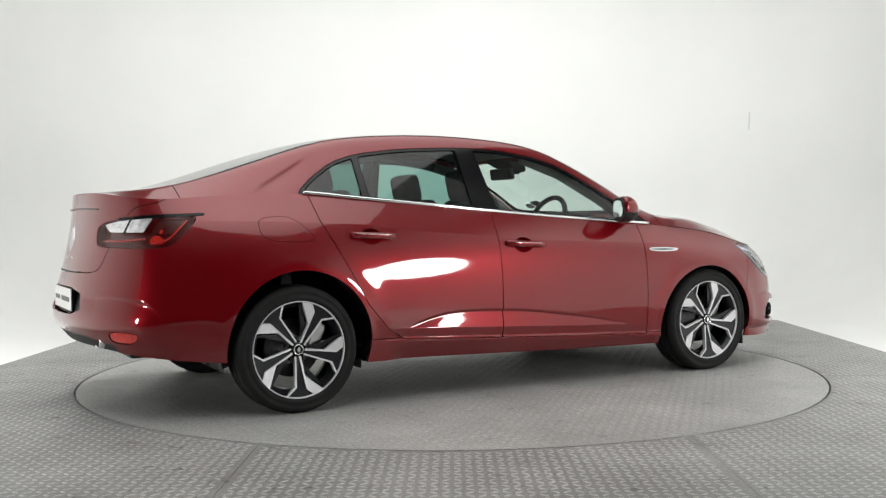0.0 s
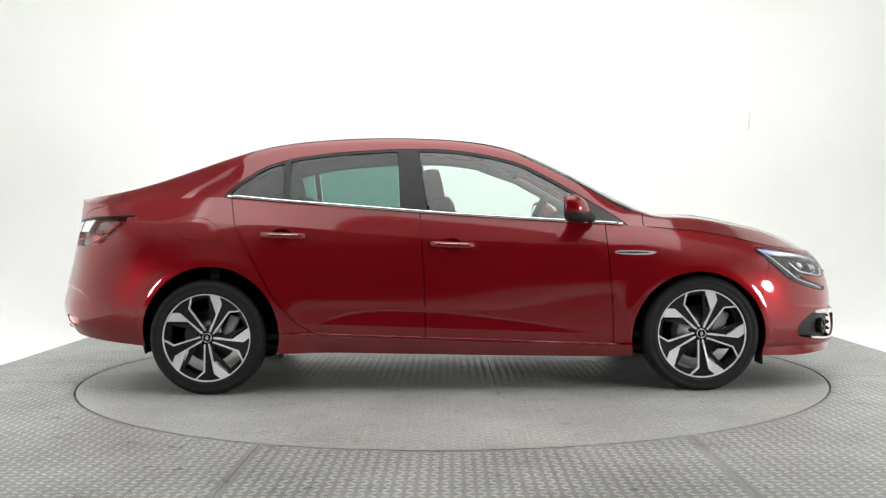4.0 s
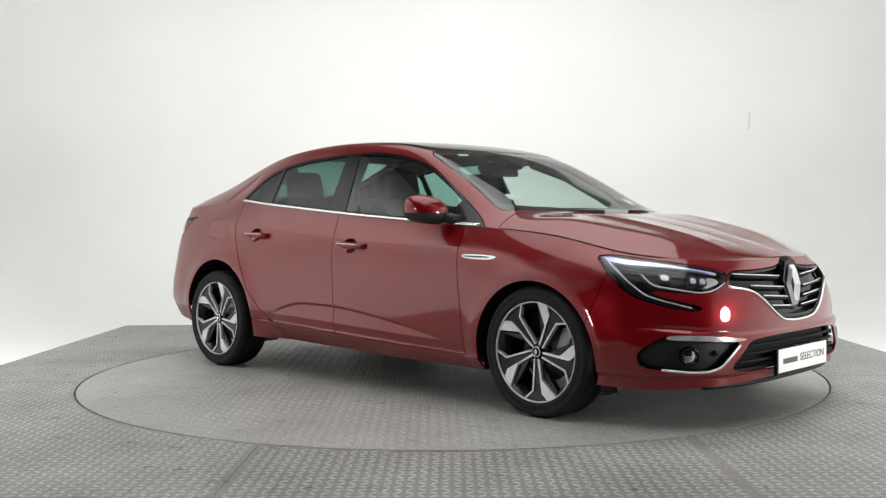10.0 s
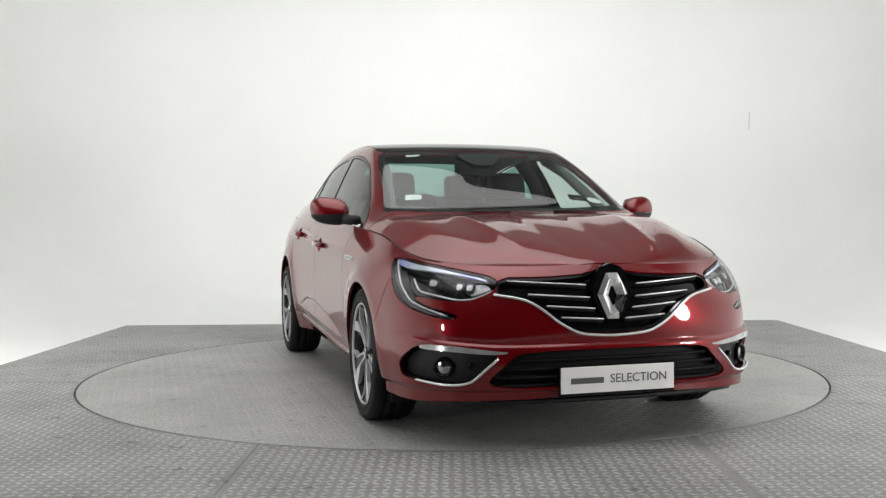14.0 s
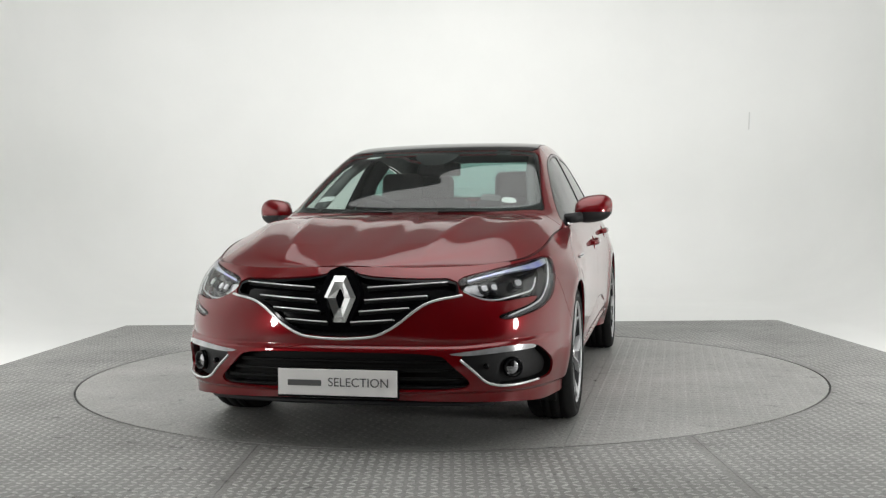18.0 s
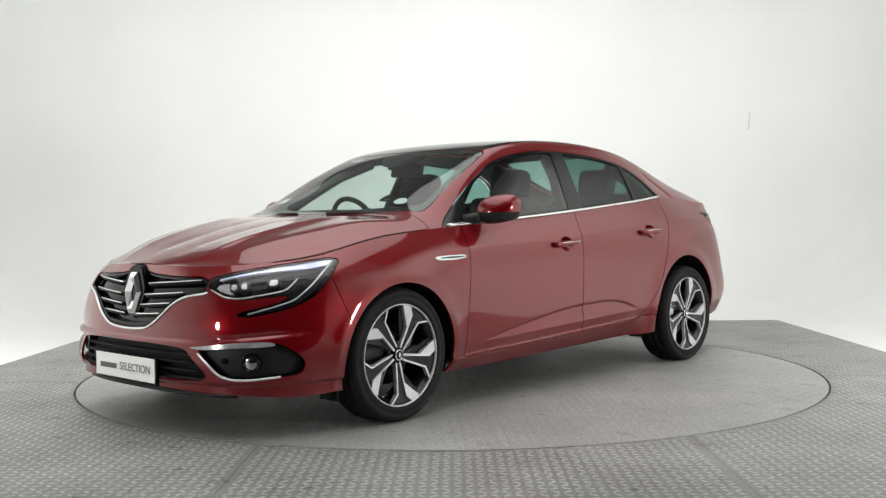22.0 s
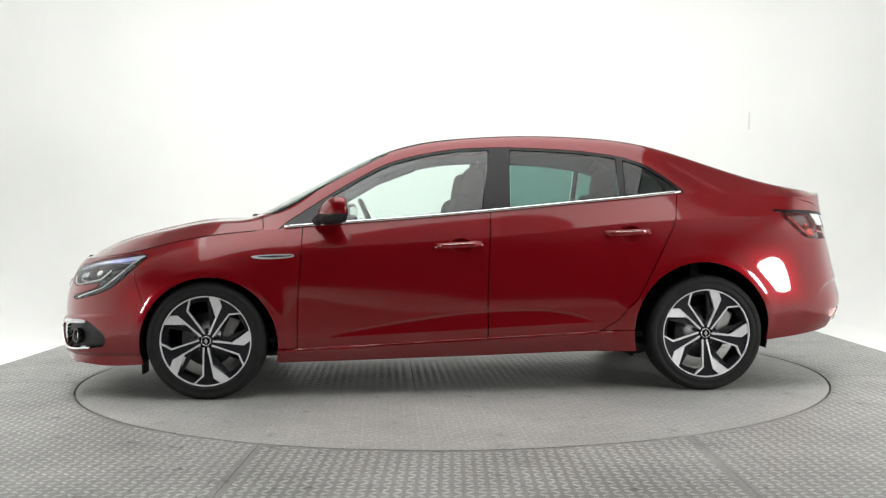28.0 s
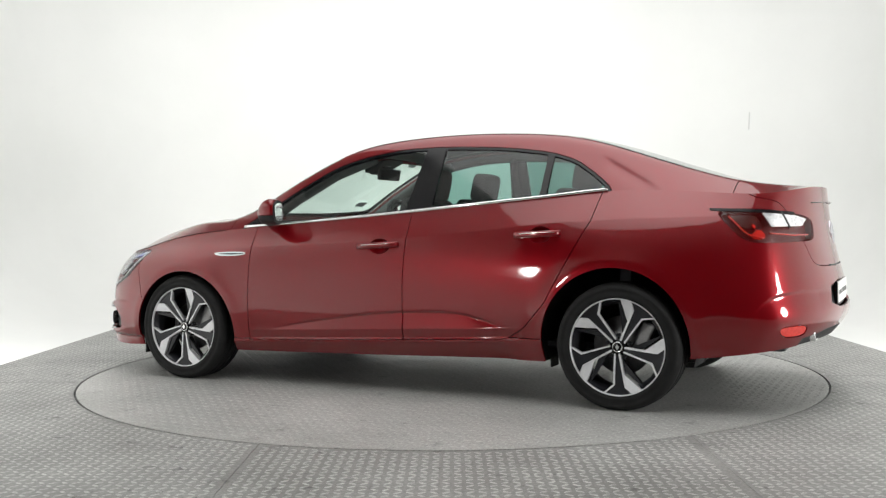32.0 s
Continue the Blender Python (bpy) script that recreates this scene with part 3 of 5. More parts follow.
# ---- the car: x forward, y to its left, the ground at z 0 ----
def bodywork(car):
    S, T = grid_mesh(flank(560, 200)), grid_mesh(upper(420, 84))
    S[0][:, 3:6] *= -1
    T[0][:, 3:6] *= -1
    if S[0][S[0][:, 1].argmax(), 4] < 0:
        S[0][:, 3:6] *= -1
    if T[0][T[0][:, 2].argmax(), 5] < 0:
        T[0][:, 3:6] *= -1

    def outward(m):
        v, f = m
        c = np.cross(v[f[:, 1], :3] - v[f[:, 0], :3], v[f[:, 2], :3] - v[f[:, 0], :3])
        bad = (c * v[f[:, 0], 3:6]).sum(1) < 0
        f = f.copy()
        f[bad] = f[bad][:, ::-1]
        return v, f

    S, T = outward(S), outward(T)
    X, Y, Z = (lambda m: m[0][:, 0]), (lambda m: m[0][:, 1]), (lambda m: m[0][:, 2])
    Q = lambda m: Y(m) + 2.2 - X(m)
    R = lambda m: Y(m) + 2.2 + X(m)
    gap = .0022

    def take(m, field_of):
        """The piece inside a field, and the rest, with a shut line between them."""
        f = field_of(m)
        a, _ = cut(m, f + gap)
        _, b = cut(m, f - gap)
        return a, b

    def pair(name, m, ma, label="", depth=.012, lift=0.0, parents=None):
        return [shell(name, m, ma, (parents or (car, car))[i], label, depth, lift, s) for i, s in enumerate((1, -1))]

    fq = lambda poly, soft=2: (lambda m: np.maximum(within(Q(m), Z(m), poly, soft), np.where(X(m) > 1.2, -9, 9)))
    rq = lambda poly, soft=2: (lambda m: np.maximum(within(R(m), Z(m), poly, soft), np.where(X(m) < -1.2, -9, 9)))
    sd = lambda poly, soft=1: (lambda m: np.maximum(within(X(m), Z(m), poly, soft), np.where(Y(m) > .5, -9, 9)))

    whole = S
    # wheel openings
    for ax, az, r in ((1.34, .29, .365), (-1.335, .33, .375)):
        _, S = cut(S, np.maximum(np.hypot(X(S) - ax, Z(S) - az) - r, np.where(Y(S) > .5, -9, 9)))

    # nose
    LAMP = [(.55, .704), (.85, .742), (1.36, .792), (1.30, .70), (1.20, .612), (1.06, .568), (.79, .53), (.71, .548), (1.0, .592), (1.07, .628), (.70, .602), (.54, .652)]
    GRILLE = [(-.4, .765), (.04, .755), (.10, .715), (.31, .703), (.545, .703), (.53, .632), (.41, .618), (.29, .576), (.20, .515), (.12, .474), (-.4, .460)]
    INTAKE = [(-.4, .405), (.385, .405), (.45, .35), (.565, .268), (.35, .25), (-.4, .247)]
    FOG = [(.46, .398), (.70, .418), (.98, .43), (1.15, .35), (1.13, .287), (1.0, .275), (.73, .266), (.63, .28)]
    lamp, S = take(S, fq(LAMP, 2))
    grille, S = take(S, fq(GRILLE, 1))
    intake, S = take(S, fq(INTAKE, 2))
    fog, S = take(S, fq(FOG, 2))
    # tail
    TAIL = [(1.17, .988), (.84, .983), (.64, .964), (.47, .947), (.385, .92), (.395, .85), (.43, .830), (.86, .823), (1.05, .831)]
    LID = [(-.5, .70), (.30, .70), (.46, .715), (.542, .82), (.612, .898), (.70, .99), (.75, 1.022), (.95, 1.05), (1.0, 1.3), (-.5, 1.3)]
    tail, S = take(S, rq(TAIL, 2))
    reflector, S = take(S, rq([(.86, .425), (.61, .432), (.62, .378), (.82, .372)], 2))
    lid, S = take(S, rq(LID, 2))
    diffuser, S = take(S, rq([(-.5, .40), (.30, .40), (.50, .372), (.66, .36), (.66, .1), (-.5, .1)], 1))
    bay, S = take(S, rq([(-.5, .625), (.26, .625), (.31, .50), (-.5, .49)], 1))
    # flank
    FDOOR = [(.875, .254), (.868, .50), (.845, .80), (.828, 1.3), (-.19, 1.3), (-.182, .98), (-.158, .60), (-.155, .298)]
    RDOOR = [(-.155, .298), (-.158, .60), (-.182, .98), (-.19, 1.3), (-1.27, 1.3), (-1.24, 1.08), (-1.206, .935), (-1.124, .782), (-.98, .517), (-.86, .385), (-.76, .326)]
    fdoor, S = take(S, sd(FDOOR, 0))
    rdoor, S = take(S, sd([(-.157, .2985)] + RDOOR[1:], 0))
    sill, S = take(S, lambda m: np.maximum(np.maximum(Z(m) - .262 - .043 * np.clip(.9 - X(m), 0, 1.7), np.abs(X(m)) - 1.05), np.where(Y(m) > .5, -9, 9)))
    nose, S = take(S, lambda m: np.maximum(Q(m) - 1.30 - .62 * (.70 - Z(m)) * (Z(m) > .4) - .186 * (Z(m) <= .4), np.where(X(m) > 0, -9, 9)))
    stern, S = cut(S, (lambda m: np.maximum(R(m) - 1.06 - .35 * np.clip(.84 - Z(m), 0, .3), np.maximum(Z(m) - .86, np.where(X(m) < 0, -9, 9))))(S))
    wing, quarter = cut(S, -X(S))
    wing, quarter, nose, stern = (biggest(m) for m in (wing, quarter, nose, stern))

    bumper = shell("front_bumper", nose, PAINT, car, "glossy red front bumper with deep side pockets", mirror=True)
    back = shell("rear_bumper", stern, PAINT, car, "glossy red rear bumper", mirror=True)
    pair("wing", wing, PAINT, "red front wing round the wheel opening")
    flap_poly = [(-1.53, .965), (-1.36, .975), (-1.255, .875), (-1.26, .845), (-1.45, .845), (-1.53, .88)]
    fl = sd(flap_poly, 2)(quarter)
    flap, quarter_r = cut(quarter, fl + .0009)[0], cut(quarter, fl - .0009)[1]
    quarter_r = biggest(quarter_r)
    shell("quarter_panel", quarter, PAINT, car, "red rear quarter panel")
    qr = shell("quarter_panel", quarter_r, PAINT, car, "red rear quarter panel with fuel flap", side=-1)
    shell("fuel_flap", flap, PAINT, qr, side=-1)
    oval = lambda x0, z0: (lambda m: np.hypot((X(m) - x0) / .062, (Z(m) - z0) / .043) - 1)
    fcup, fdoor = cut(fdoor, oval(-.012, .806)(fdoor))
    rcup, rdoor = cut(rdoor, oval(-.945, .866)(rdoor))
    for cup, x0, z0 in ((fcup, -.012, .806), (rcup, -.945, .866)):
        r2 = ((X(cup) - x0) / .062) ** 2 + ((Z(cup) - z0) / .043) ** 2
        cup[0][:, 1] -= .038 * np.sqrt(np.clip(1 - r2, 0, 1))
        cup[0][:, 3:6] += np.stack([-(X(cup) - x0) / .062, 0 * r2, -(Z(cup) - z0) / .043], 1) * 2.2
        cup[0][:, 3:6] /= np.linalg.norm(cup[0][:, 3:6], axis=1, keepdims=True)
    fd = pair("front_door", fdoor, PAINT, "red front door with sculpted lower panel")
    rd = pair("rear_door", rdoor, PAINT, "red rear door with sculpted lower panel")
    sl = pair("sill", sill, PAINT, "red sill below the doors")

    # upper body
    boot, T = take(T, lambda m: within(X(m), Y(m), [(-1.935, -.5), (-1.93, .3), (-1.89, .55), (-1.86, .9), (-2.5, .9), (-2.5, -.5)], 1))
    bonnet, T = take(T, lambda m: np.maximum(within(X(m), Y(m), [(1.20, -.5), (1.195, .3), (1.13, .58), (1.06, .70), (1.05, .95), (2.6, .95), (2.6, -.5)], 2), .008 - m[0][:, 6]))
    screen, T = take(T, lambda m: within(X(m), Y(m), [(1.17, -.5), (1.17, .25), (1.11, .52), (1.03, .675), (.98, .693), (.80, .652), (.5, .607), (.36, .578), (.375, .45), (.41, .2), (.42, -.5)], 1))
    roof, T = take(T, lambda m: within(X(m), Y(m), [(.415, -.5), (.405, .2), (.371, .45), (.352, .565), (0, .552), (-.5, .54), (-.98, .52), (-1.02, .3), (-1.03, -.5)], 1))
    backlight, T = take(T, lambda m: within(X(m), Y(m), [(-1.05, -.5), (-1.05, .3), (-1.02, .515), (-1.4, .545), (-1.7, .55), (-1.84, .50), (-1.905, .3), (-1.915, -.5)], 2))
    DLO = [(1.0, .85), (.962, .922), (.80, 1.028), (.604, 1.150), (.394, 1.264), (.22, 1.312), (.081, 1.336), (-.058, 1.352), (-.31, 1.356), (-.669, 1.338), (-.924, 1.304), (-1.075, 1.256), (-1.203, 1.170),
           (-1.288, 1.094), (-1.30, 1.0), (-.6, .85)]
    low = lambda m: m[0][:, 6] - .62
    dlo, T = take(T, lambda m: np.maximum(within(X(m), Z(m), DLO, 1), low(m)))
    shell("bonnet", bonnet, PAINT, car, "red bonnet with two raised folds", mirror=True)
    trunk = shell("boot_lid", boot, PAINT, car, "red boot lid with a raised lip", mirror=True)
    shell("lid_face", lid, PAINT, trunk, mirror=True)
    shell("windscreen", screen, CLEAR, car, "clear raked windscreen with dark border", depth=.004, mirror=True)
    shell("roof_panel", roof, BLACK, car, "glossy black roof panel", mirror=True)
    shell("rear_window", backlight, TINTED, car, "tinted sloping rear window", depth=.004, mirror=True)
    pair("roof_side", T, PAINT, "red roof rail with screen pillars", depth=.03)
    pair("pillar_cover", T, HEADLINER, "grey lining inside the roof rail", depth=0, lift=-.0315)

    # side glass
    ridge = lambda m: Z(m) - np.interp(-X(m), [-2, -.97, -.4, .2, .75, 1.0, 1.32], [.9, .908, .945, .99, 1.038, 1.06, 1.087])
    inset = lambda m, a, b, top0, top1: np.maximum(np.maximum(within(X(m), Z(m), DLO, 1) + .016, .020 - ridge(m)),
                                                   np.maximum(X(m) - a - top0 * ridge(m), b + top1 * ridge(m) - X(m)))
    g1, dlo = take(dlo, lambda m: inset(m, .745, -.135, -.10, -.16))
    g2, dlo = take(dlo, lambda m: inset(m, -.295, -.905, -.05, -.04))
    g3, dlo = take(dlo, lambda m: inset(m, -.945, -1.4, -.04, 0))
    pair("window_frame", dlo, SASH, "satin black window surround and door pillars", depth=.02)
    pair("front_window", g1, CLEAR, "clear front door window", depth=.003, lift=-.004, parents=fd)
    pair("rear_door_window", g2, TINTED, "green-tinted rear door window", depth=.003, lift=-.004, parents=rd)
    pair("quarter_window", g3, TINTED, "green-tinted fixed rear side window", depth=.003, lift=-.004)

    # shut lines between bonnet and wings
    e = flank(900, 3)[-1]
    e = e[(e[:, 0] > 1.06) & (e[:, 0] < 1.93)]
    for s in (1, -1):
        bm = bmesh.new()
        tube(bm, [(x, s * (y + .001), z + .001) for x, y, z in e[::5]], .0018, 6)
        part("bonnet_gap", bm, MESH, car, "", True)
    # bright strip along the waist
    e = flank(900, 3)[-1]
    e = e[(e[:, 0] < .945) & (e[:, 0] > -1.288)]
    for s in (1, -1):
        bm = bmesh.new()
        tube(bm, [(x, s * (y + .004), z + .009) for x, y, z in e[::6]], .0085, 8, .7)
        part("waist_trim", bm, CHROME, car, "thin chrome strip under the side windows", True)
    return dict(lamp=lamp, grille=grille, intake=intake, fog=fog, tail=tail, reflector=reflector, diffuser=diffuser, bay=bay, fd=fd, rd=rd, fcup=fcup, rcup=rcup, bumper=bumper, back=back, trunk=trunk,
                Q=Q, R=R, Z=Z, X=X, Y=Y, S0=whole)


def wheel_mesh():
    """One wheel, its outer face towards +y, round its own middle."""
    rim = bmesh.new()
    lathe(rim, [(.226, -.19), (.232, -.19), (.222, -.17), (.205, -.12), (.212, -.03), (.228, -.012), (.232, -.004)], 72)
    return rim


def wheels(car):
    first = None
    for i, (x, s) in enumerate(((1.3555, 1), (1.3555, -1), (-1.3555, 1), (-1.3555, -1))):
        m = pose(x, s * .885, .3135, 0, 0, 0 if s > 0 else 180)
        if first:
            w = copy_thing(first, m)
            w.parent = car
            continue
        w = part("wheel", wheel_mesh(), GUNMETAL, car, "five-spoke two-tone alloy wheel with black tyre", True)
        w.matrix_basis = m
        first = w
        bm = bmesh.new()
        lathe(bm, [(.236, -.205), (.262, -.215), (.290, -.208), (.308, -.192), (.3165, -.17), (.3185, -.14), (.3185, -.142), (.3135, -.139), (.3135, -.131), (.3185, -.128), (.3188, -.107), (.3135, -.104), (.3135, -.096), (.3188, -.093), (.3185, -.06), (.3135, -.057),
                   (.3135, -.05), (.318, -.047), (.3155, -.022), (.307, -.002), (.296, .008), (.285, .0105), (.281, .008), (.268, .008), (.262, .0115), (.250, .010), (.240, .002), (.236, -.012)], 96)
        part("tyre", bm, RUBBER, w, "", True)
        bm = bmesh.new()
        lathe(bm, [(.2345, -.010), (.2352, .0025), (.237, .0055), (.240, .006), (.243, .0), (.243, -.012), (.236, -.016)], 96)
        part("rim_lip", bm, BRUSHED, w, "bright machined rim edge", True)
        k = .2425 / 235
        dish = lambda u, v, h: (-u * k, -.018 + .016 * min(1, (u * u + v * v) / 220 ** 2) + h, v * k)

        def turned(p, n):
            a = -2 * math.pi * n / 5
            return p[0] * math.cos(a) - p[1] * math.sin(a), p[0] * math.sin(a) + p[1] * math.cos(a)

        blade = [(17, 233), (68, 225), (83, 176), (58, 120), (50, 124)]
        right = [(83, 176), (18, 30), (9.5, 31), (11, 39), (43, 108), (69, 166)]
        left = [(-82, 222), (-97, 155), (-12, 34), (-5, 37.5), (-88.5, 157), (-74, 222)]
        for n in range(5):
            sp = bmesh.new()
            arm = [turned(p, n) for p in ((4, 20), (20, 40), (54, 124), (83, 176), (69, 231))] + [turned(p, n + 1) for p in ((-80, 224), (-95, 155), (-14, 38), (-4, 20))]
            prism(sp, arm, -.03, -.006, dish)
            spoke = part("spoke", sp, GUNMETAL, w, "dark grey spoke with bright machined edges")
            for name, poly in (("machined_face", blade), ("machined_edge", right), ("machined_edge", left)):
                b2 = bmesh.new()
                prism(b2, [turned(p, n) for p in poly], -.02, .0015, dish)
                part(name, b2, BRUSHED, spoke)
            b3 = bmesh.new()
            prism(b3, [turned(p, n) for p in ((24, 178), (43, 106), (20, 60), (8, 190), (4, 232))], -.045, -.014, dish)
            part("spoke_flank", b3, GUNMETAL, spoke)
            b4 = bmesh.new()
            lathe(b4, [(.0001, -.020), (.008, -.020), (.010, -.024), (.010, -.05)], 12)
            u, v = turned((0, 56), n)
            bmesh.ops.translate(b4, vec=(-u * k, 0, v * k), verts=b4.verts)
            part("wheel_bolt", b4, GUNMETAL, w)
        bm = bmesh.new()
        lathe(bm, [(.0001, -.008), (.020, -.009), (.027, -.011), (.0295, -.016), (.036, -.020), (.044, -.026), (.046, -.05)], 32)
        cap = part("hub_cap", bm, BLACK, w, "round black hub cap", True)
        bm = bmesh.new()
        prism(bm, [(0, .016), (.010, 0), (0, -.016), (-.010, 0)], -.009, -.0065, lambda u, v, h: (u, h, v))
        part("emblem", bm, CHROME, cap)
        bm = bmesh.new()
        lathe(bm, [(.0215, -.0095), (.0225, -.0075), (.0255, -.0085), (.0265, -.0115)], 40)
        part("cap_ring", bm, CHROME, cap, "", True)
        bm = bmesh.new()
        lathe(bm, [(.0001, -.075), (.075, -.075), (.08, -.095), (.145, -.096), (.147, -.112), (.08, -.114)], 48)
        part("brake_disc", bm, STEEL, w, "", True)
        bm = bmesh.new()
        slab(bm, (-.115, -.10, .05), (.07, .06, .15), pose(0, 0, 0, 0, -22, 0), .012)
        part("brake_caliper", bm, STEEL, w)
    # dark wheel housings
    for x, s in ((1.345, 1), (1.345, -1), (-1.34, 1), (-1.34, -1)):
        bm = bmesh.new()
        r, zc = (.385, .30) if x > 0 else (.392, .335)
        ring = [[bm.verts.new((x + r * math.cos(a), s * y, max(zc + r * math.sin(a), .17))) for a in np.linspace(-.3, math.pi + .3, 33)] for y in (.52, .6, .68, .75, .815)]
        ring.append([bm.verts.new((v.co.x, s * (.815 + .05 * min(1, max(0, (v.co.z - zc - .02) / .08))), v.co.z)) for v in ring[-1]])
        for a, b in zip(ring, ring[1:]):
            for i in range(32):
                bm.faces.new((a[i], a[i + 1], b[i + 1], b[i]))
        bm.faces.new(ring[0])
        part("wheel_housing", bm, PLASTIC, car, "black wheel arch liner", True)


def underside(car):
    bm = bmesh.new()
    slab(bm, (.0, 0, .232), (1.9, 1.50, .05), None, .02)
    part("floor_pan", bm, PLASTIC, car, "dark underside")
    bm = bmesh.new()
    slab(bm, (1.86, 0, .235), (.48, 1.0, .04), None, .015)
    part("front_undertray", bm, PLASTIC, car)
    bm = bmesh.new()
    slab(bm, (1.93, 0, .33), (.22, 1.2, .28), None, .02)
    part("cooler_pack", bm, MESH, car, "dark radiator behind the intake")
    for name, x, z in (("engine_tray", 1.30, .212), ("axle_tray", -1.34, .235)):
        bm = bmesh.new()
        slab(bm, (x, 0, z), (.74, 1.2, .04), None, .015)
        part(name, bm, PLASTIC, car)
    bm = bmesh.new()
    slab(bm, (-1.9, 0, .33), (.42, 1.2, .08), None, .02)
    part("rear_undertray", bm, PLASTIC, car)


def car_body():
    car = new("car")
    tagged(car, "glossy metallic red four-door saloon car with black roof", "car")
    b = bodywork(car)
    wheels(car)
    underside(car)
    return car, b


def along(px, py, line, width):
    """Distance to an open line less its half width, below zero on the strip."""
    best = np.full(len(px), 1e9)
    for (ax, ay), (bx, by) in zip(line, line[1:]):
        ex, ey = bx - ax, by - ay
        w = np.clip(((px - ax) * ex + (py - ay) * ey) / (ex * ex + ey * ey), 0, 1)
        best = np.minimum(best, np.hypot(px - ax - w * ex, py - ay - w * ey))
    return best - width / 2


def on_skin(skin, u, v, line, lift, step=.02):
    """Points on the body along a line given in two of its coordinates, raised by lift."""
    out = []
    for (u0, v0), (u1, v1) in zip(line, line[1:]):
        n = max(2, int(math.hypot(u1 - u0, v1 - v0) / step))
        for i in range(n + (1 if (u1, v1) == tuple(line[-1]) else 0)):
            a, c = u0 + (u1 - u0) * i / n, v0 + (v1 - v0) * i / n
            d = (u - a) ** 2 + (v - c) ** 2
            k = np.argpartition(d, 5)[:5]
            w = 1 / (d[k] + 1e-7)
            w = (w / w.sum())[:, None]
            p = (skin[k, :3] * w).sum(0) + (skin[k, 3:6] * w).sum(0) * lift
            out.append(p)
    out = np.array(out)
    for _ in range(3):
        out[1:-1] = out[1:-1] * .5 + (out[:-2] + out[2:]) * .25
    return out


def bead(name, pts, r, ma, parent, side=1, label="", flat=1.0, both=False):
    """A thin moulding along points; both: right across the middle of the car."""
    pts = np.array(pts)
    if both:
        pts = np.concatenate([(pts * (1, -1, 1))[::-1], pts[1:]])
    elif side < 0:
        pts = pts * (1, -1, 1)
    bm = bmesh.new()
    tube(bm, [tuple(p) for p in pts], r, 8, flat)
    return part(name, bm, ma, parent, label, True)


def nose_details(car, b):
    Q, Z, X, Y = b["Q"], b["Z"], b["X"], b["Y"]
    S0 = b["S0"]
    near, _ = cut(S0, 1.1 - X(S0))
    nx, ny, nz = X(near), Y(near), Z(near)

    def skin_x(y, z):
        i = np.argmin((ny - abs(y)) ** 2 + (nz - z) ** 2)
        return nx[i]

    strip = lambda m, line, w: cut(m, along(Q(m), Z(m), line, w))[0]
    patch = lambda m, poly, soft=2: cut(m, within(Q(m), Z(m), poly, soft))[0]
    # headlamps
    for s in (1, -1):
        lamp = shell("headlamp", b["lamp"], BLACK, car, "slim headlamp with dark housing and bright light guides", depth=0, lift=-.055, side=s)
        shell("lens", b["lamp"], LENS, lamp, "", depth=.05, lift=.001, side=s)
        lv, lq, lz = b["lamp"][0], Q(b["lamp"]), Z(b["lamp"])
        shell("light_strip", patch(b["lamp"], [(.60, .699), (.70, .714), (.94, .745), (1.10, .758), (1.33, .784), (1.29, .758), (1.17, .742), (1.0, .735), (.85, .725), (.70, .708), (.61, .693)], 1), BLUELENS, lamp, "iridescent violet strip", depth=.01, lift=-.010, side=s)
        bead("light_guide", on_skin(lv, lq, lz, [(.556, .65), (.61, .625), (.735, .614), (1.04, .648), (1.09, .70)], -.012), .0038, SILVERLAMP, lamp, s)
        shell("light_blade", patch(b["lamp"], [(.745, .537), (.80, .537), (1.07, .578), (1.17, .615), (1.25, .69), (1.33, .78), (1.285, .765), (1.20, .69), (1.11, .612), (1.0, .585), (.82, .556)], 1), GUNMETAL, lamp, "dark lamp blade", depth=.012, lift=-.010, side=s)
        bead("light_guide", on_skin(lv, lq, lz, [(.80, .548), (.98, .580), (1.10, .608), (1.20, .680), (1.30, .772)], -.007), .0035, SILVERLAMP, lamp, s)
        shell("inner_reflector", patch(b["lamp"], [(.57, .665), (.60, .69), (.68, .695), (.70, .635)]), SILVERLAMP, lamp, depth=.02, lift=-.035, side=s)
        for q0, z0, w in ((.70, .672, .030), (.765, .676, .030), (.95, .690, .042)):
            cell = patch(b["lamp"], [(q0 - w, z0 - .024), (q0 + w, z0 - .021), (q0 + w, z0 + .024), (q0 - w, z0 + .021)], 1)
            shell("projector_frame", cell, GUNMETAL, lamp, depth=.03, lift=-.028, side=s)
            cell = patch(b["lamp"], [(q0 - w * .6, z0 - .014), (q0 + w * .6, z0 - .012), (q0 + w * .6, z0 + .013), (q0 - w * .6, z0 + .011)], 1)
            shell("projector", cell, SILVERLAMP, lamp, depth=.01, lift=-.022, side=s)
    # upper grille
    grille = shell("grille", b["grille"], BLACK, car, "black grille with bright bars and a diamond emblem", depth=.0, lift=-.035, mirror=True)
    shell("grille_frame", cut(b["grille"], np.maximum(-within(Q(b["grille"]), Z(b["grille"]), [(-.4, .75), (.05, .742), (.11, .703), (.31, .69), (.53, .69), (.52, .644), (.40, .628), (.28, .588), (.19, .53), (.11, .49), (-.4, .478)], 1), -9))[0],
          BLACK, grille, "", depth=.03, lift=-.004, mirror=True)
    fv, fqq, fz = near[0], Q(near), Z(near)
    lower = [(-.058, .459), (.0, .4605), (.115, .470), (.20, .513), (.285, .572), (.36, .607), (.43, .622), (.55, .634)]
    bead("chrome_surround", on_skin(fv, fqq, fz, lower, .003), .0055, SATIN, grille, 1, "chrome line under the grille", both=True)
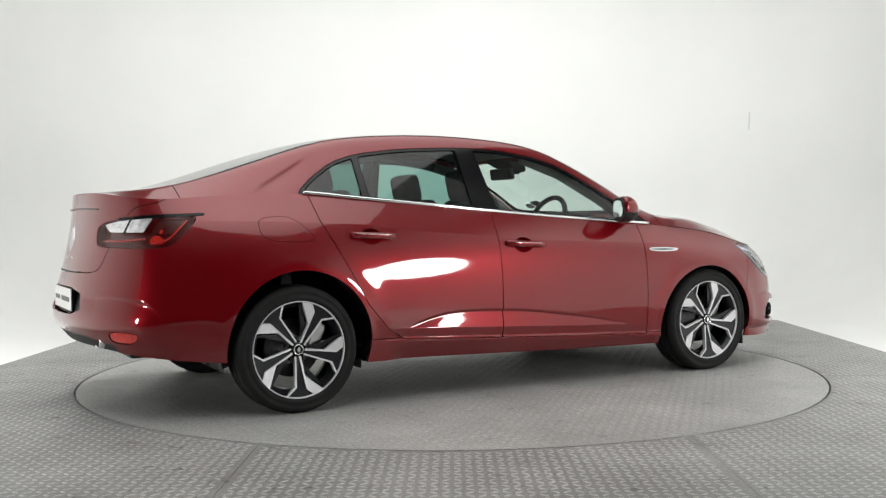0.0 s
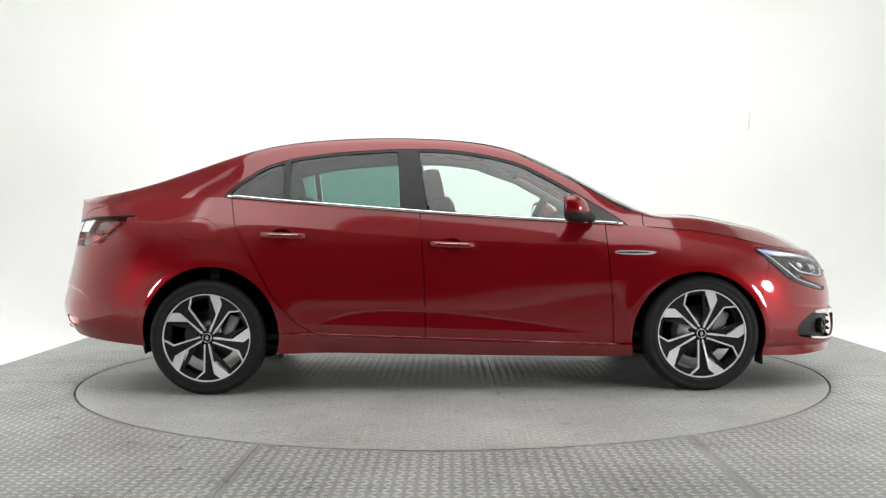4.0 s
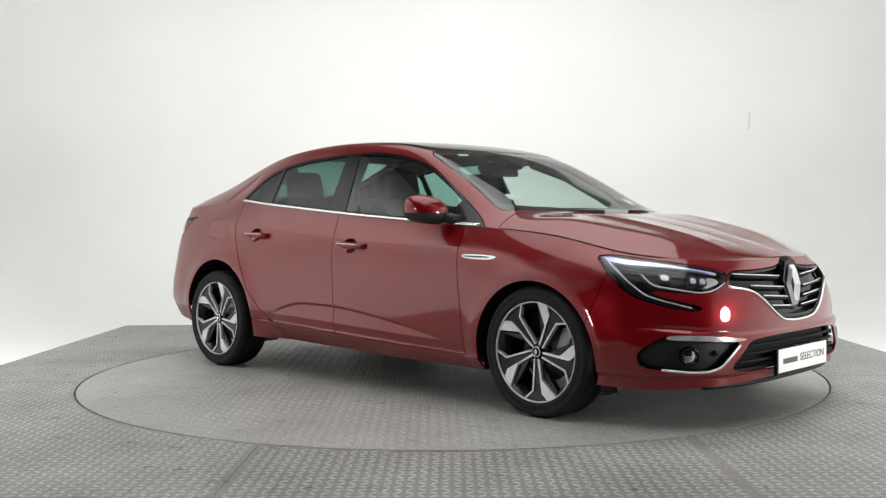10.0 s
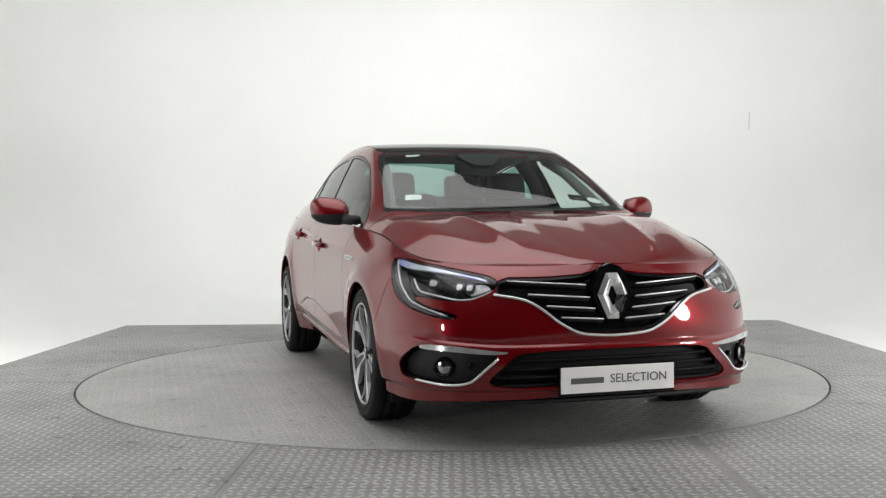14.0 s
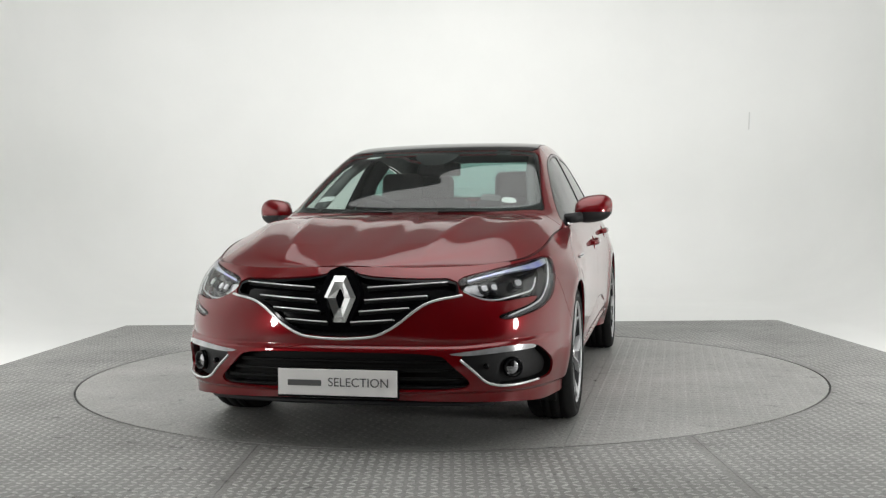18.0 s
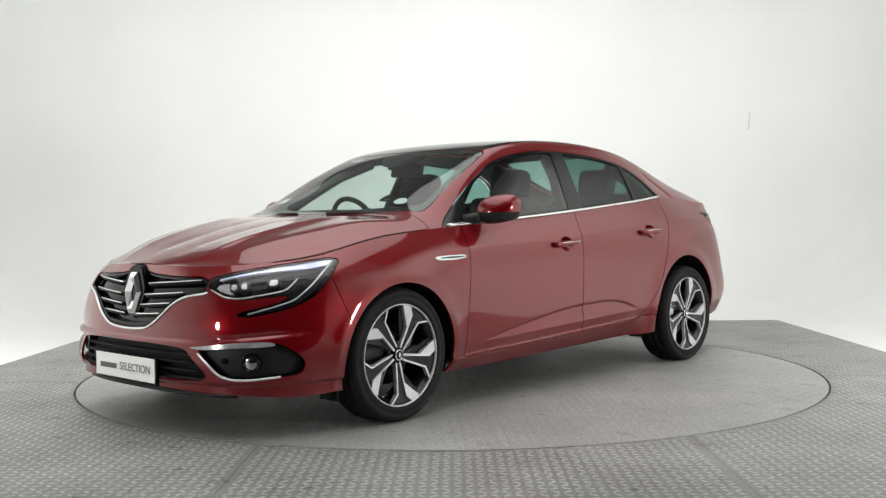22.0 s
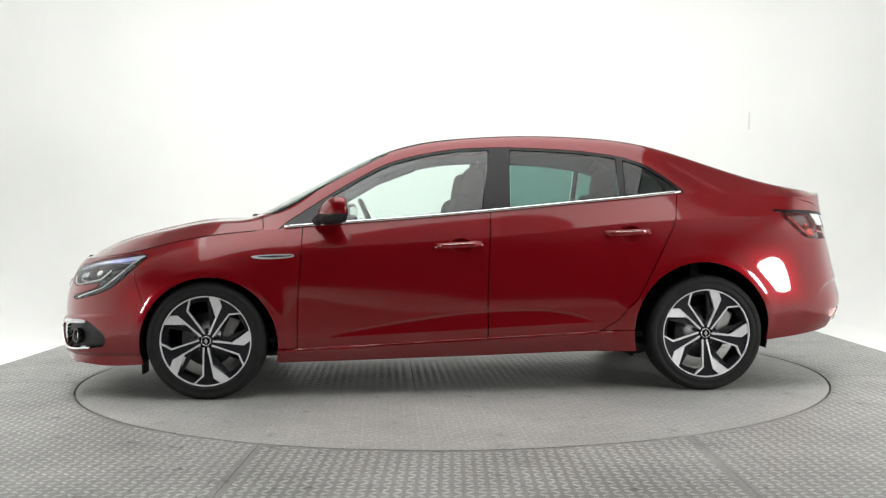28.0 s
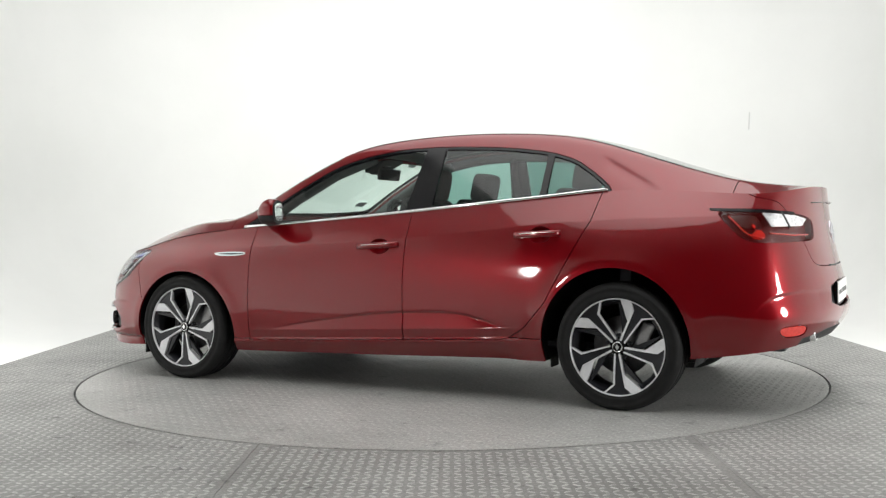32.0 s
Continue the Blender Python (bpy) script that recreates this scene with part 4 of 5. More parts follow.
    for y0, z0, y1, z1 in ((.115, .668, .44, .688), (.105, .617, .365, .634), (.085, .571, .295, .586), (.05, .527, .235, .538)):
        for s in (1, -1):
            bm = bmesh.new()
            tube(bm, [(skin_x(y, z) - .017, s * y, z - .008) for y, z in ((y0 + (y1 - y0) * i / 6, z0 + (z1 - z0) * i / 6) for i in range(7))], .008, 8, .9)
            bar = part("grille_bar", bm, MESH, grille, "", True)
            bm = bmesh.new()
            tube(bm, [(skin_x(y, z) - .007, s * y, z + .001) for y, z in ((y0 + (y1 - y0) * i / 6, z0 + (z1 - z0) * i / 6) for i in range(7))], .0032, 8)
            part("bright_edge", bm, SATIN, bar, "", True)
    # diamond emblem on a raised black shield
    bm = bmesh.new()
    put = lambda y, z, h: (2.206 - .10 * (z - .62) + h, y, z)
    prism(bm, [(0, .758), (.055, .738), (.092, .65), (.086, .60), (.045, .52), (0, .502), (-.045, .52), (-.086, .60), (-.092, .65), (-.055, .738)], -.03, .012, put)
    bmesh.ops.bevel(bm, geom=bm.edges[:], offset=.005, segments=2, affect="EDGES")
    shield = part("emblem_shield", bm, BLACK, grille)
    bm = bmesh.new()
    out = [(-.026, .717), (.026, .717), (.069, .628), (.026, .526), (-.026, .526), (-.069, .628)]
    inn = [(-.004, .662), (.004, .662), (.019, .626), (.004, .583), (-.004, .583), (-.019, .626)]
    rows = [[bm.verts.new(put(y, z, h)) for y, z in o] for o, h in ((out, .006), (out, .018), ([(y * .72, .622 + (z - .622) * .76) for y, z in out], .032), (inn, .016), (inn, .006))]
    for a, c in zip(rows, rows[1:]):
        for i in range(6):
            bm.faces.new((a[i], a[(i + 1) % 6], c[(i + 1) % 6], c[i]))
    bmesh.ops.recalc_face_normals(bm, faces=bm.faces)
    part("emblem", bm, CHROME, grille, "chrome diamond emblem")
    # lower intake
    intake = shell("lower_intake", b["intake"], MESH, car, "wide black lower air intake", depth=.0, lift=-.06, mirror=True)
    for z in (.262, .297, .332, .367):
        bm = bmesh.new()
        w = .55 - .9 * max(0, z - .25)
        tube(bm, [(skin_x(y, z) - .03, y, z) for y in np.linspace(-w, w, 17)], .0075, 6, 1.6)
        part("intake_slat", bm, MESH, intake, "", True)
    # number plate on its holder
    plate = new("number_plate")
    plate.parent = car
    plate.matrix_basis = pose(2.272, 0, .283)
    tagged(plate, "pale grey show plate with dark lettering")
    bm = bmesh.new()
    slab(bm, (-.012, 0, -.004), (.016, .522, .122), None, .004)
    part("plate_holder", bm, BLACK, plate)
    bm = bmesh.new()
    slab(bm, (.0, 0, 0), (.006, .512, .108), None, .002)
    part("plate_sheet", bm, PLATE, plate)
    bm = bmesh.new()
    slab(bm, (.0037, -.140, -.003), (.0012, .146, .024))
    part("brand_bar", bm, INK, plate)
    cu = bpy.data.curves.new("plate_word", "FONT")
    cu.body, cu.size, cu.align_x, cu.align_y, cu.extrude = "SELECTION", .051, "CENTER", "CENTER", .0005
    tmp = new("plate_word", cu)
    me = bpy.data.meshes.new_from_object(tmp.evaluated_get(bpy.context.evaluated_depsgraph_get()))
    bpy.data.objects.remove(tmp)
    me.materials.append(INK)
    word = new("plate_word", me)
    word.parent = plate
    word.matrix_basis = pose(.0042, .092, 0, 90, 0, 90)
    # fog lamp pockets
    for s in (1, -1):
        pocket = shell("fog_pocket", b["fog"], PLASTIC, car, "black fog lamp pocket with chrome edge", depth=0, lift=-.04, side=s)
        shell("day_light", cut(S0, within(Q(S0), Z(S0), [(.42, .402), (.50, .392), (.74, .404), (.97, .410), (.97, .424), (.90, .430), (.73, .427), (.53, .411)], 2))[0], DAYLENS, pocket, "bright day light bar", depth=.03, lift=.004, side=s)
        bead("chrome_edge", on_skin(fv, fqq, fz, [(.49, .378), (.56, .33), (.625, .283), (.70, .268), (.82, .267), (1.0, .278)], .002), .0055, SATIN, pocket, s)
        y0, z0 = .70, .335
        bm = bmesh.new()
        lathe(bm, [(.0001, -.008), (.026, -.008), (.030, -.006), (.033, .004), (.040, .006), (.043, .0), (.043, -.03)], 28)
        bmesh.ops.transform(bm, matrix=pose(2.082, s * y0, z0, 0, 0, -90 + s * 34), verts=bm.verts)
        fl = part("fog_lamp", bm, BLACK, pocket, "round fog lamp", True)
        bm = bmesh.new()
        lathe(bm, [(.0001, -.004), (.015, -.005), (.027, -.008)], 24)
        bmesh.ops.transform(bm, matrix=pose(2.084, s * y0, z0, 0, 0, -90 + s * 34), verts=bm.verts)
        part("fog_glass", bm, SMOKED, fl, "", True)
        bm = bmesh.new()
        lathe(bm, [(.0001, .004), (.011, .003), (.012, -.02)], 16)
        bmesh.ops.transform(bm, matrix=pose(skin_x(.60, .345) - .03, s * .60, .345, 0, 0, -90 + s * 20), verts=bm.verts)
        part("parking_sensor", bm, BLACK, pocket, "", True)
    # skirt under the nose
    bm = bmesh.new()
    ys = np.linspace(-.62, .62, 25)
    tube(bm, [(skin_x(y, .22) - .04, y, .192) for y in ys], .012, 6, 1.5)
    part("front_skirt", bm, PLASTIC, car, "black rubber skirt under the bumper", True)


def tail_details(car, b):
    R, Z, X, Y = b["R"], b["Z"], b["X"], b["Y"]
    S0 = b["S0"]
    patch = lambda m, poly, soft=2: cut(m, np.maximum(within(R(m), Z(m), poly, soft), np.where(X(m) < -1.2, -9, 9)))[0]
    strip = lambda m, line, w: cut(m, np.maximum(along(R(m), Z(m), line, w), np.where(X(m) < -1.2, -9, 9)))[0]
    for s in (1, -1):
        lamp = shell("tail_lamp", b["tail"], material("lamp_back", (.10, .003, .003), .3, 0, .5) if s > 0 else bpy.data.materials["lamp_back"], car, "dark red tail lamp with clear reversing section", depth=0, lift=-.04, side=s)
        shell("lens", b["tail"], REDLENS, lamp, "smoked red lens", depth=.04, lift=.001, side=s)
        clear = patch(b["tail"], [(.885, .966), (.60, .951), (.485, .935), (.55, .900), (.838, .899)], 0)
        shell("reversing_lamp", clear, SILVERLAMP, lamp, "clear white section", depth=.006, lift=.0035, side=s)
        shell("lamp_divider", strip(b["tail"], [(.735, .97), (.684, .895)], .016), PLASTIC, lamp, depth=.006, lift=.0045, side=s)
        shell("lid_seam", strip(b["tail"], [(.70, .985), (.612, .898), (.548, .825)], .004), INK, lamp, depth=0, lift=.006, side=s)
        tv, tr, tz = b["tail"][0], R(b["tail"]), Z(b["tail"])
        bead("light_guide", on_skin(tv, tr, tz, [(1.09, .955), (1.01, .862), (.90, .846)], -.006), .0045, REDLAMP, lamp, s)
        bead("light_guide", on_skin(tv, tr, tz, [(.85, .870), (.62, .858), (.44, .860)], -.010), .004, REDLAMP, lamp, s)
        shell("reflector_cell", patch(b["tail"], [(.905, .888), (.945, .886), (.985, .862), (.965, .845), (.90, .842), (.875, .860)], 1), REDLAMP, lamp, depth=.01, lift=-.014, side=s)
        shell("reflector_cell", patch(b["tail"], [(.945, .92), (.965, .915), (.955, .895), (.935, .898)], 1), REDLAMP, lamp, depth=.01, lift=-.014, side=s)
        shell("inner_cell", patch(b["tail"], [(1.10, .968), (.92, .968), (.88, .90), (.93, .895), (1.03, .90)], 1), material("dark_lamp_cell", (.05, .002, .002), .2, 0, 1.0) if s > 0 else bpy.data.materials["dark_lamp_cell"], lamp, depth=.01, lift=-.02, side=s)
        shell("top_trim", strip(S0, [(1.165, .984), (.88, .974), (.62, .964)], .012), BLACK, lamp, depth=.008, lift=.003, side=s)
        ref = shell("rear_reflector", b["reflector"], REDLAMP, b["back"], "red reflector in the bumper", depth=.01, lift=-.004, side=s)
        bm = bmesh.new()
        lathe(bm, [(.030, .05), (.036, .055), (.040, .05), (.040, -.06), (.034, -.06), (.031, .04)], 28)
        bmesh.ops.transform(bm, matrix=pose(-2.185, s * .47, .376, 0, 0, 90) @ Matrix.Diagonal((1.9, 1, .98, 1)), verts=bm.verts)
        part("exhaust_tip", bm, CHROME, car, "flattened chrome exhaust tip", True)
    shell("diffuser", b["diffuser"], PLASTIC, car, "dark grey lower rear apron", depth=.01, lift=-.004, mirror=True)
    bay = shell("plate_bay", b["bay"], PLASTIC, b["back"], "dark recess for the rear plate", depth=0, lift=-.03, mirror=True)
    plate = new("rear_plate")
    plate.parent = car
    plate.matrix_basis = pose(-2.320, 0, .562, 0, 0, 180)
    tagged(plate, "pale grey rear show plate with dark lettering")
    bm = bmesh.new()
    slab(bm, (-.012, 0, -.004), (.018, .522, .122), None, .004)
    part("plate_holder", bm, BLACK, plate)
    bm = bmesh.new()
    slab(bm, (0, 0, 0), (.006, .512, .108), None, .002)
    part("plate_sheet", bm, PLATE, plate)
    bm = bmesh.new()
    slab(bm, (.0037, -.150, 0), (.0012, .150, .022))
    part("brand_bar", bm, INK, plate)
    bm = bmesh.new()
    slab(bm, (.0037, .095, 0), (.0012, .25, .024))
    part("word_bar", bm, INK, plate)
    # emblem and lettering on the lid, shut line of its lip
    bm = bmesh.new()
    put = lambda y, z, h: (-2.252 - .12 * (.9 - z) - h, y, z)
    out, inn = [(0, .925), (.055, .862), (0, .795), (-.055, .862)], [(0, .892), (.022, .862), (0, .828), (-.022, .862)]
    rows = [[bm.verts.new(put(y, z, h)) for y, z in o] for o, h in ((out, .0), (out, .012), ([(y * .72, .862 + (z - .862) * .76) for y, z in out], .02), (inn, .010), (inn, .0))]
    for a, c in zip(rows, rows[1:]):
        for i in range(4):
            bm.faces.new((a[i], a[(i + 1) % 4], c[(i + 1) % 4], c[i]))
    bmesh.ops.recalc_face_normals(bm, faces=bm.faces)
    part("emblem", bm, SMOKED, b["trunk"], "chrome diamond emblem")
    bm = bmesh.new()
    slab(bm, (-2.283, 0, .765), (.006, .20, .018), None, .002)
    part("model_bar", bm, CHROME, b["trunk"])
    bm = bmesh.new()
    tube(bm, [(-2.234 - .02 * (1 - (y / .5) ** 2) + .09 * (abs(y) / .5) ** 3, y, 1.022 - .012 * (abs(y) / .5) ** 2) for y in np.linspace(-.40, .40, 21)], .003, 6)
    part("lip_groove", bm, BLACK, b["trunk"], "", True)
    bm = bmesh.new()
    tube(bm, [(-2.30 + .25 * (y / 1.0) ** 2, y, .702) for y in np.linspace(-.30, .30, 13)], .006, 6)
    part("lid_gap", bm, PLASTIC, b["trunk"], "", True)


def flank_details(car, b):
    X, Y, Z = b["X"], b["Y"], b["Z"]
    S0 = b["S0"]
    mid, _ = cut(S0, np.abs(X(S0)) - 1.5)
    sx, sy, sz = X(mid), Y(mid), Z(mid)
    skin_y = lambda x, z: sy[np.argmin((sx - x) ** 2 + (sz - z) ** 2)]
    for i, s in enumerate((1, -1)):
        for door, x0, x1, z0, z1 in ((b["fd"][i], -.129, .124, .818, .806), (b["rd"][i], -1.057, -.808, .875, .865)):
            xm, zm = (x0 + x1) / 2, (z0 + z1) / 2 - .004
            shell("handle_cup", b["fcup"] if x0 > -.5 else b["rcup"], PAINT, door, "recessed cup behind the handle", depth=0, side=s)
            bm = bmesh.new()
            pts = []
            for k in range(13):
                w = k / 12
                x, z = x0 + (x1 - x0) * w, z0 + (z1 - z0) * w
                pts.append((x, s * (skin_y(x, z) + .004 + .030 * min(1, 5 * w, 5 * (1 - w)) ** .6), z))
            tube(bm, pts, .0155, 12, .55)
            hd = part("door_handle", bm, PAINT, door, "red bar handle with a chrome inlay", True)
            bm = bmesh.new()
            tube(bm, [(x, y + s * .006, z + .006) for x, y, z in pts[1:-1]], .0022, 8, 1.0)
            part("chrome_inlay", bm, CHROME, hd, "", True)
        # bright blade on the wing
        blade = cut(S0, np.maximum(within(X(S0), Z(S0), [(.884, .772), (1.0, .771), (1.12, .764), (1.085, .748), (.98, .747), (.884, .756)], 1), np.where(Y(S0) > .5, -9, 9)))[0]
        shell("wing_blade", blade, SATIN, car, "chrome blade on the front wing", depth=.006, lift=.005, side=s)
        inlay = cut(S0, np.maximum(within(X(S0), Z(S0), [(.888, .765), (1.0, .7645), (1.08, .760), (1.065, .7555), (.98, .755), (.888, .7605)], 0), np.where(Y(S0) > .5, -9, 9)))[0]
        shell("blade_inlay", inlay, GUNMETAL, car, "dull inlay of the wing blade", depth=.002, lift=.0075, side=s)
        # door mirror
        mir = new("door_mirror")
        mir.parent = car
        tagged(mir, "red door mirror with black lower shell")
        bm = bmesh.new()
        bmesh.ops.create_uvsphere(bm, u_segments=32, v_segments=20, radius=1)
        for v in bm.verts:
            x, y, z = v.co
            sq = lambda a, e: math.copysign(abs(a) ** e, a)
            x, y, z = sq(x, .8), sq(y, .72), sq(z, .78)
            if x < -.45:
                x = -.45 - (x + .45) * -.12
            v.co = (.662 + .084 * x - .03 * y - .02 * max(x, 0) * max(z, 0), s * (.918 + .100 * y), 1.003 + .073 * z + .012 * y - .012 * max(x, 0))
        low = bm.copy()
        bmesh.ops.bisect_plane(bm, geom=bm.verts[:] + bm.edges[:] + bm.faces[:], plane_co=(.69, 0, .984), plane_no=(0, 0, 1), clear_inner=True)
        bmesh.ops.bisect_plane(low, geom=low.verts[:] + low.edges[:] + low.faces[:], plane_co=(.69, 0, .982), plane_no=(0, 0, 1), clear_outer=True)
        for m2 in (bm, low):
            bmesh.ops.recalc_face_normals(m2, faces=m2.faces)
        part("mirror_cap", bm, PAINT, mir, "", True)
        part("mirror_base", low, PLASTIC, mir, "", True)
        bm = bmesh.new()
        face = lambda y, z, h: (.624 - .03 * (y - .917) / .094 - h, s * y, z)
        prism(bm, rounded([(.826, .935), (.985, .943), (1.004, .985), (.998, 1.045), (.94, 1.072), (.835, 1.062)], 2).tolist(), -.012, .006, face)
        part("mirror_bezel", bm, PLASTIC, mir)
        bm = bmesh.new()
        prism(bm, rounded([(.838, .950), (.978, .957), (.988, 1.038), (.93, 1.056), (.845, 1.05)], 2).tolist(), .004, .008, face)
        part("mirror_glass", bm, MIRROR, mir)
        bm = bmesh.new()
        tube(bm, [(.77, s * .765, .945), (.76, s * .81, .951), (.74, s * .86, .958)], .028, 12, 1.0)
        part("mirror_arm", bm, PLASTIC, mir, "", True)
        # mud flap stub behind the front wheel and rear
        bm = bmesh.new()
        slab(bm, (1.70, s * .77, .165), (.012, .12, .06), None, .004)
        part("mud_flap", bm, RUBBER, car)
        bm = bmesh.new()
        slab(bm, (-.975, s * .72, .205), (.012, .10, .05), None, .004)
        part("mud_flap", bm, RUBBER, car)


def cabin(car, b):
    X, Y, Z = b["X"], b["Y"], b["Z"]
    # inner lining below the windows
    s1, _ = cut(b["S0"], np.maximum(np.maximum(np.abs(X(b["S0"]) + .15) - 1.15, .30 - Z(b["S0"])), .42 - np.minimum(np.hypot(X(b["S0"]) - 1.34, Z(b["S0"]) - .30), np.hypot(X(b["S0"]) + 1.335, Z(b["S0"]) - .335))))
    for s in (1, -1):
        shell("door_lining", s1, CABIN, car, "dark door lining", depth=.03, lift=-.075, side=s)
    bm = bmesh.new()
    slab(bm, (-.1, 0, .30), (2.3, 1.5, .03))
    part("cabin_floor", bm, CABIN, car)
    roof = grid_mesh(upper(160, 40))
    roof, _ = cut(roof, np.maximum(np.abs(roof[0][:, 0] + .35) - .70, .70 - roof[0][:, 6]))
    v, f = roof
    v = v.copy()
    v[:, 3:6] = (0, 0, -1)
    shell("headliner", (v, f[:, ::-1]), HEADLINER, car, "grey fabric headliner", depth=0, lift=.03, mirror=True)
    # dashboard, bulkhead and parcel shelf
    bm = bmesh.new()
    slab(bm, (.83, 0, .80), (.50, 1.36, .30), None, .07, 4)
    slab(bm, (.66, -.36, .955), (.16, .34, .07), None, .03, 3)
    part("dashboard", bm, CABIN, car, "black dashboard", True)
    bm = bmesh.new()
    slab(bm, (1.13, 0, .86), (.16, 1.34, .10), None, .03)
    part("cowl", bm, PLASTIC, car, "black scuttle under the windscreen")
    bm = bmesh.new()
    slab(bm, (-1.56, 0, 1.03), (.55, 1.18, .05), None, .02)
    part("parcel_shelf", bm, CABIN, car)
    bm = bmesh.new()
    slab(bm, (-1.35, 0, .70), (.06, 1.4, .66), None, .01)
    part("rear_bulkhead", bm, CABIN, car)

    def seat(x, y, width, tall=True):
        base = new("seat" if tall else "rear_seat")
        base.parent = car
        base.matrix_basis = pose(x, y, -.03 if tall else 0)
        tagged(base, "black cloth seat with headrest" if tall else "black cloth rear seat with headrest")
        for name, c, size, tilt, bev in (("cushion", (.12, 0, .47), (.52, width, .16), -6, .05), ("backrest", (-.20, 0, .80), (.14, width * .96, .64), -18, .055), ("headrest", (-.335, 0, 1.185), (.115, .26, .19), -12, .054)):
            bm = bmesh.new()
            slab(bm, c, size, pose(0, 0, 0, 0, tilt, 0), bev, 4)
            part(name, bm, CLOTH, base, "", True)
        for dy in (-.06, .06):
            bm = bmesh.new()
            tube(bm, [(-.30, dy, 1.04), (-.325, dy, 1.16)], .007, 8)
            part("headrest_post", bm, CHROME, base, "", True)

    seat(.22, .37, .50)
    seat(.22, -.37, .50)
    seat(-.72, .37, .54, False)
    seat(-.72, -.37, .54, False)
    bm = bmesh.new()
    ring = [(.0 + .185 * math.cos(a), .185 * math.sin(a), 0) for a in np.linspace(0, 2 * math.pi, 41)]
    tube(bm, ring, .016, 8)
    slab(bm, (0, 0, -.01), (.10, .16, .04), None, .02)
    slab(bm, (0, 0, -.005), (.03, .34, .015), None, .005)
    bmesh.ops.transform(bm, matrix=pose(.48, -.37, .915, 0, -66, 0), verts=bm.verts)
    part("steering_wheel", bm, CABIN, car, "black steering wheel", True)
    bm = bmesh.new()
    slab(bm, (.40, 0, 1.245), (.035, .25, .075), pose(0, 0, 0, 0, -12, 0), .015, 3)
    slab(bm, (.46, 0, 1.288), (.12, .12, .045), pose(0, 0, 0, 0, 24, 0), .015, 3)
    mirror = part("rear_view_mirror", bm, CABIN, car, "dark interior mirror on a sensor housing", True)
    bm = bmesh.new()
    prism(bm, rounded([(-.13, 1.335), (.13, 1.335), (.115, 1.30), (.05, 1.262), (-.05, 1.262), (-.115, 1.30)], 2).tolist(), .40, .50, lambda y, z, h: (h - 1.5 * (z - 1.30), y, z))
    part("sensor_housing", bm, CABIN, mirror, "dark plastic sensor housing")
    for s in (1, -1):
        # inner pillars
        bm = bmesh.new()
        tube(bm, [(.93, s * .63, .93), (.70, s * .59, 1.08), (.45, s * .55, 1.22), (.2, s * .52, 1.31)], .03, 8)
        part("pillar_lining", bm, HEADLINER, car, "", True)
        bm = bmesh.new()
        tube(bm, [(-.21, s * .70, .95), (-.23, s * .615, 1.2), (-.25, s * .53, 1.33)], .045, 8, .4)
        part("pillar_lining", bm, CABIN, car, "", True)
        bm = bmesh.new()
        tube(bm, [(-1.30, s * .60, 1.04), (-1.20, s * .545, 1.20), (-1.02, s * .48, 1.31)], .05, 8, .5)
        part("pillar_lining", bm, CABIN, car, "", True)
        # wiper
        bm = bmesh.new()
        tube(bm, [(1.185, s * .12 + .05, .988), (1.155, s * .28 + .05, .99), (1.10, s * .50 + .03, .982)], .007, 6)
        part("wiper", bm, PLASTIC, car, "black wiper blade", True)


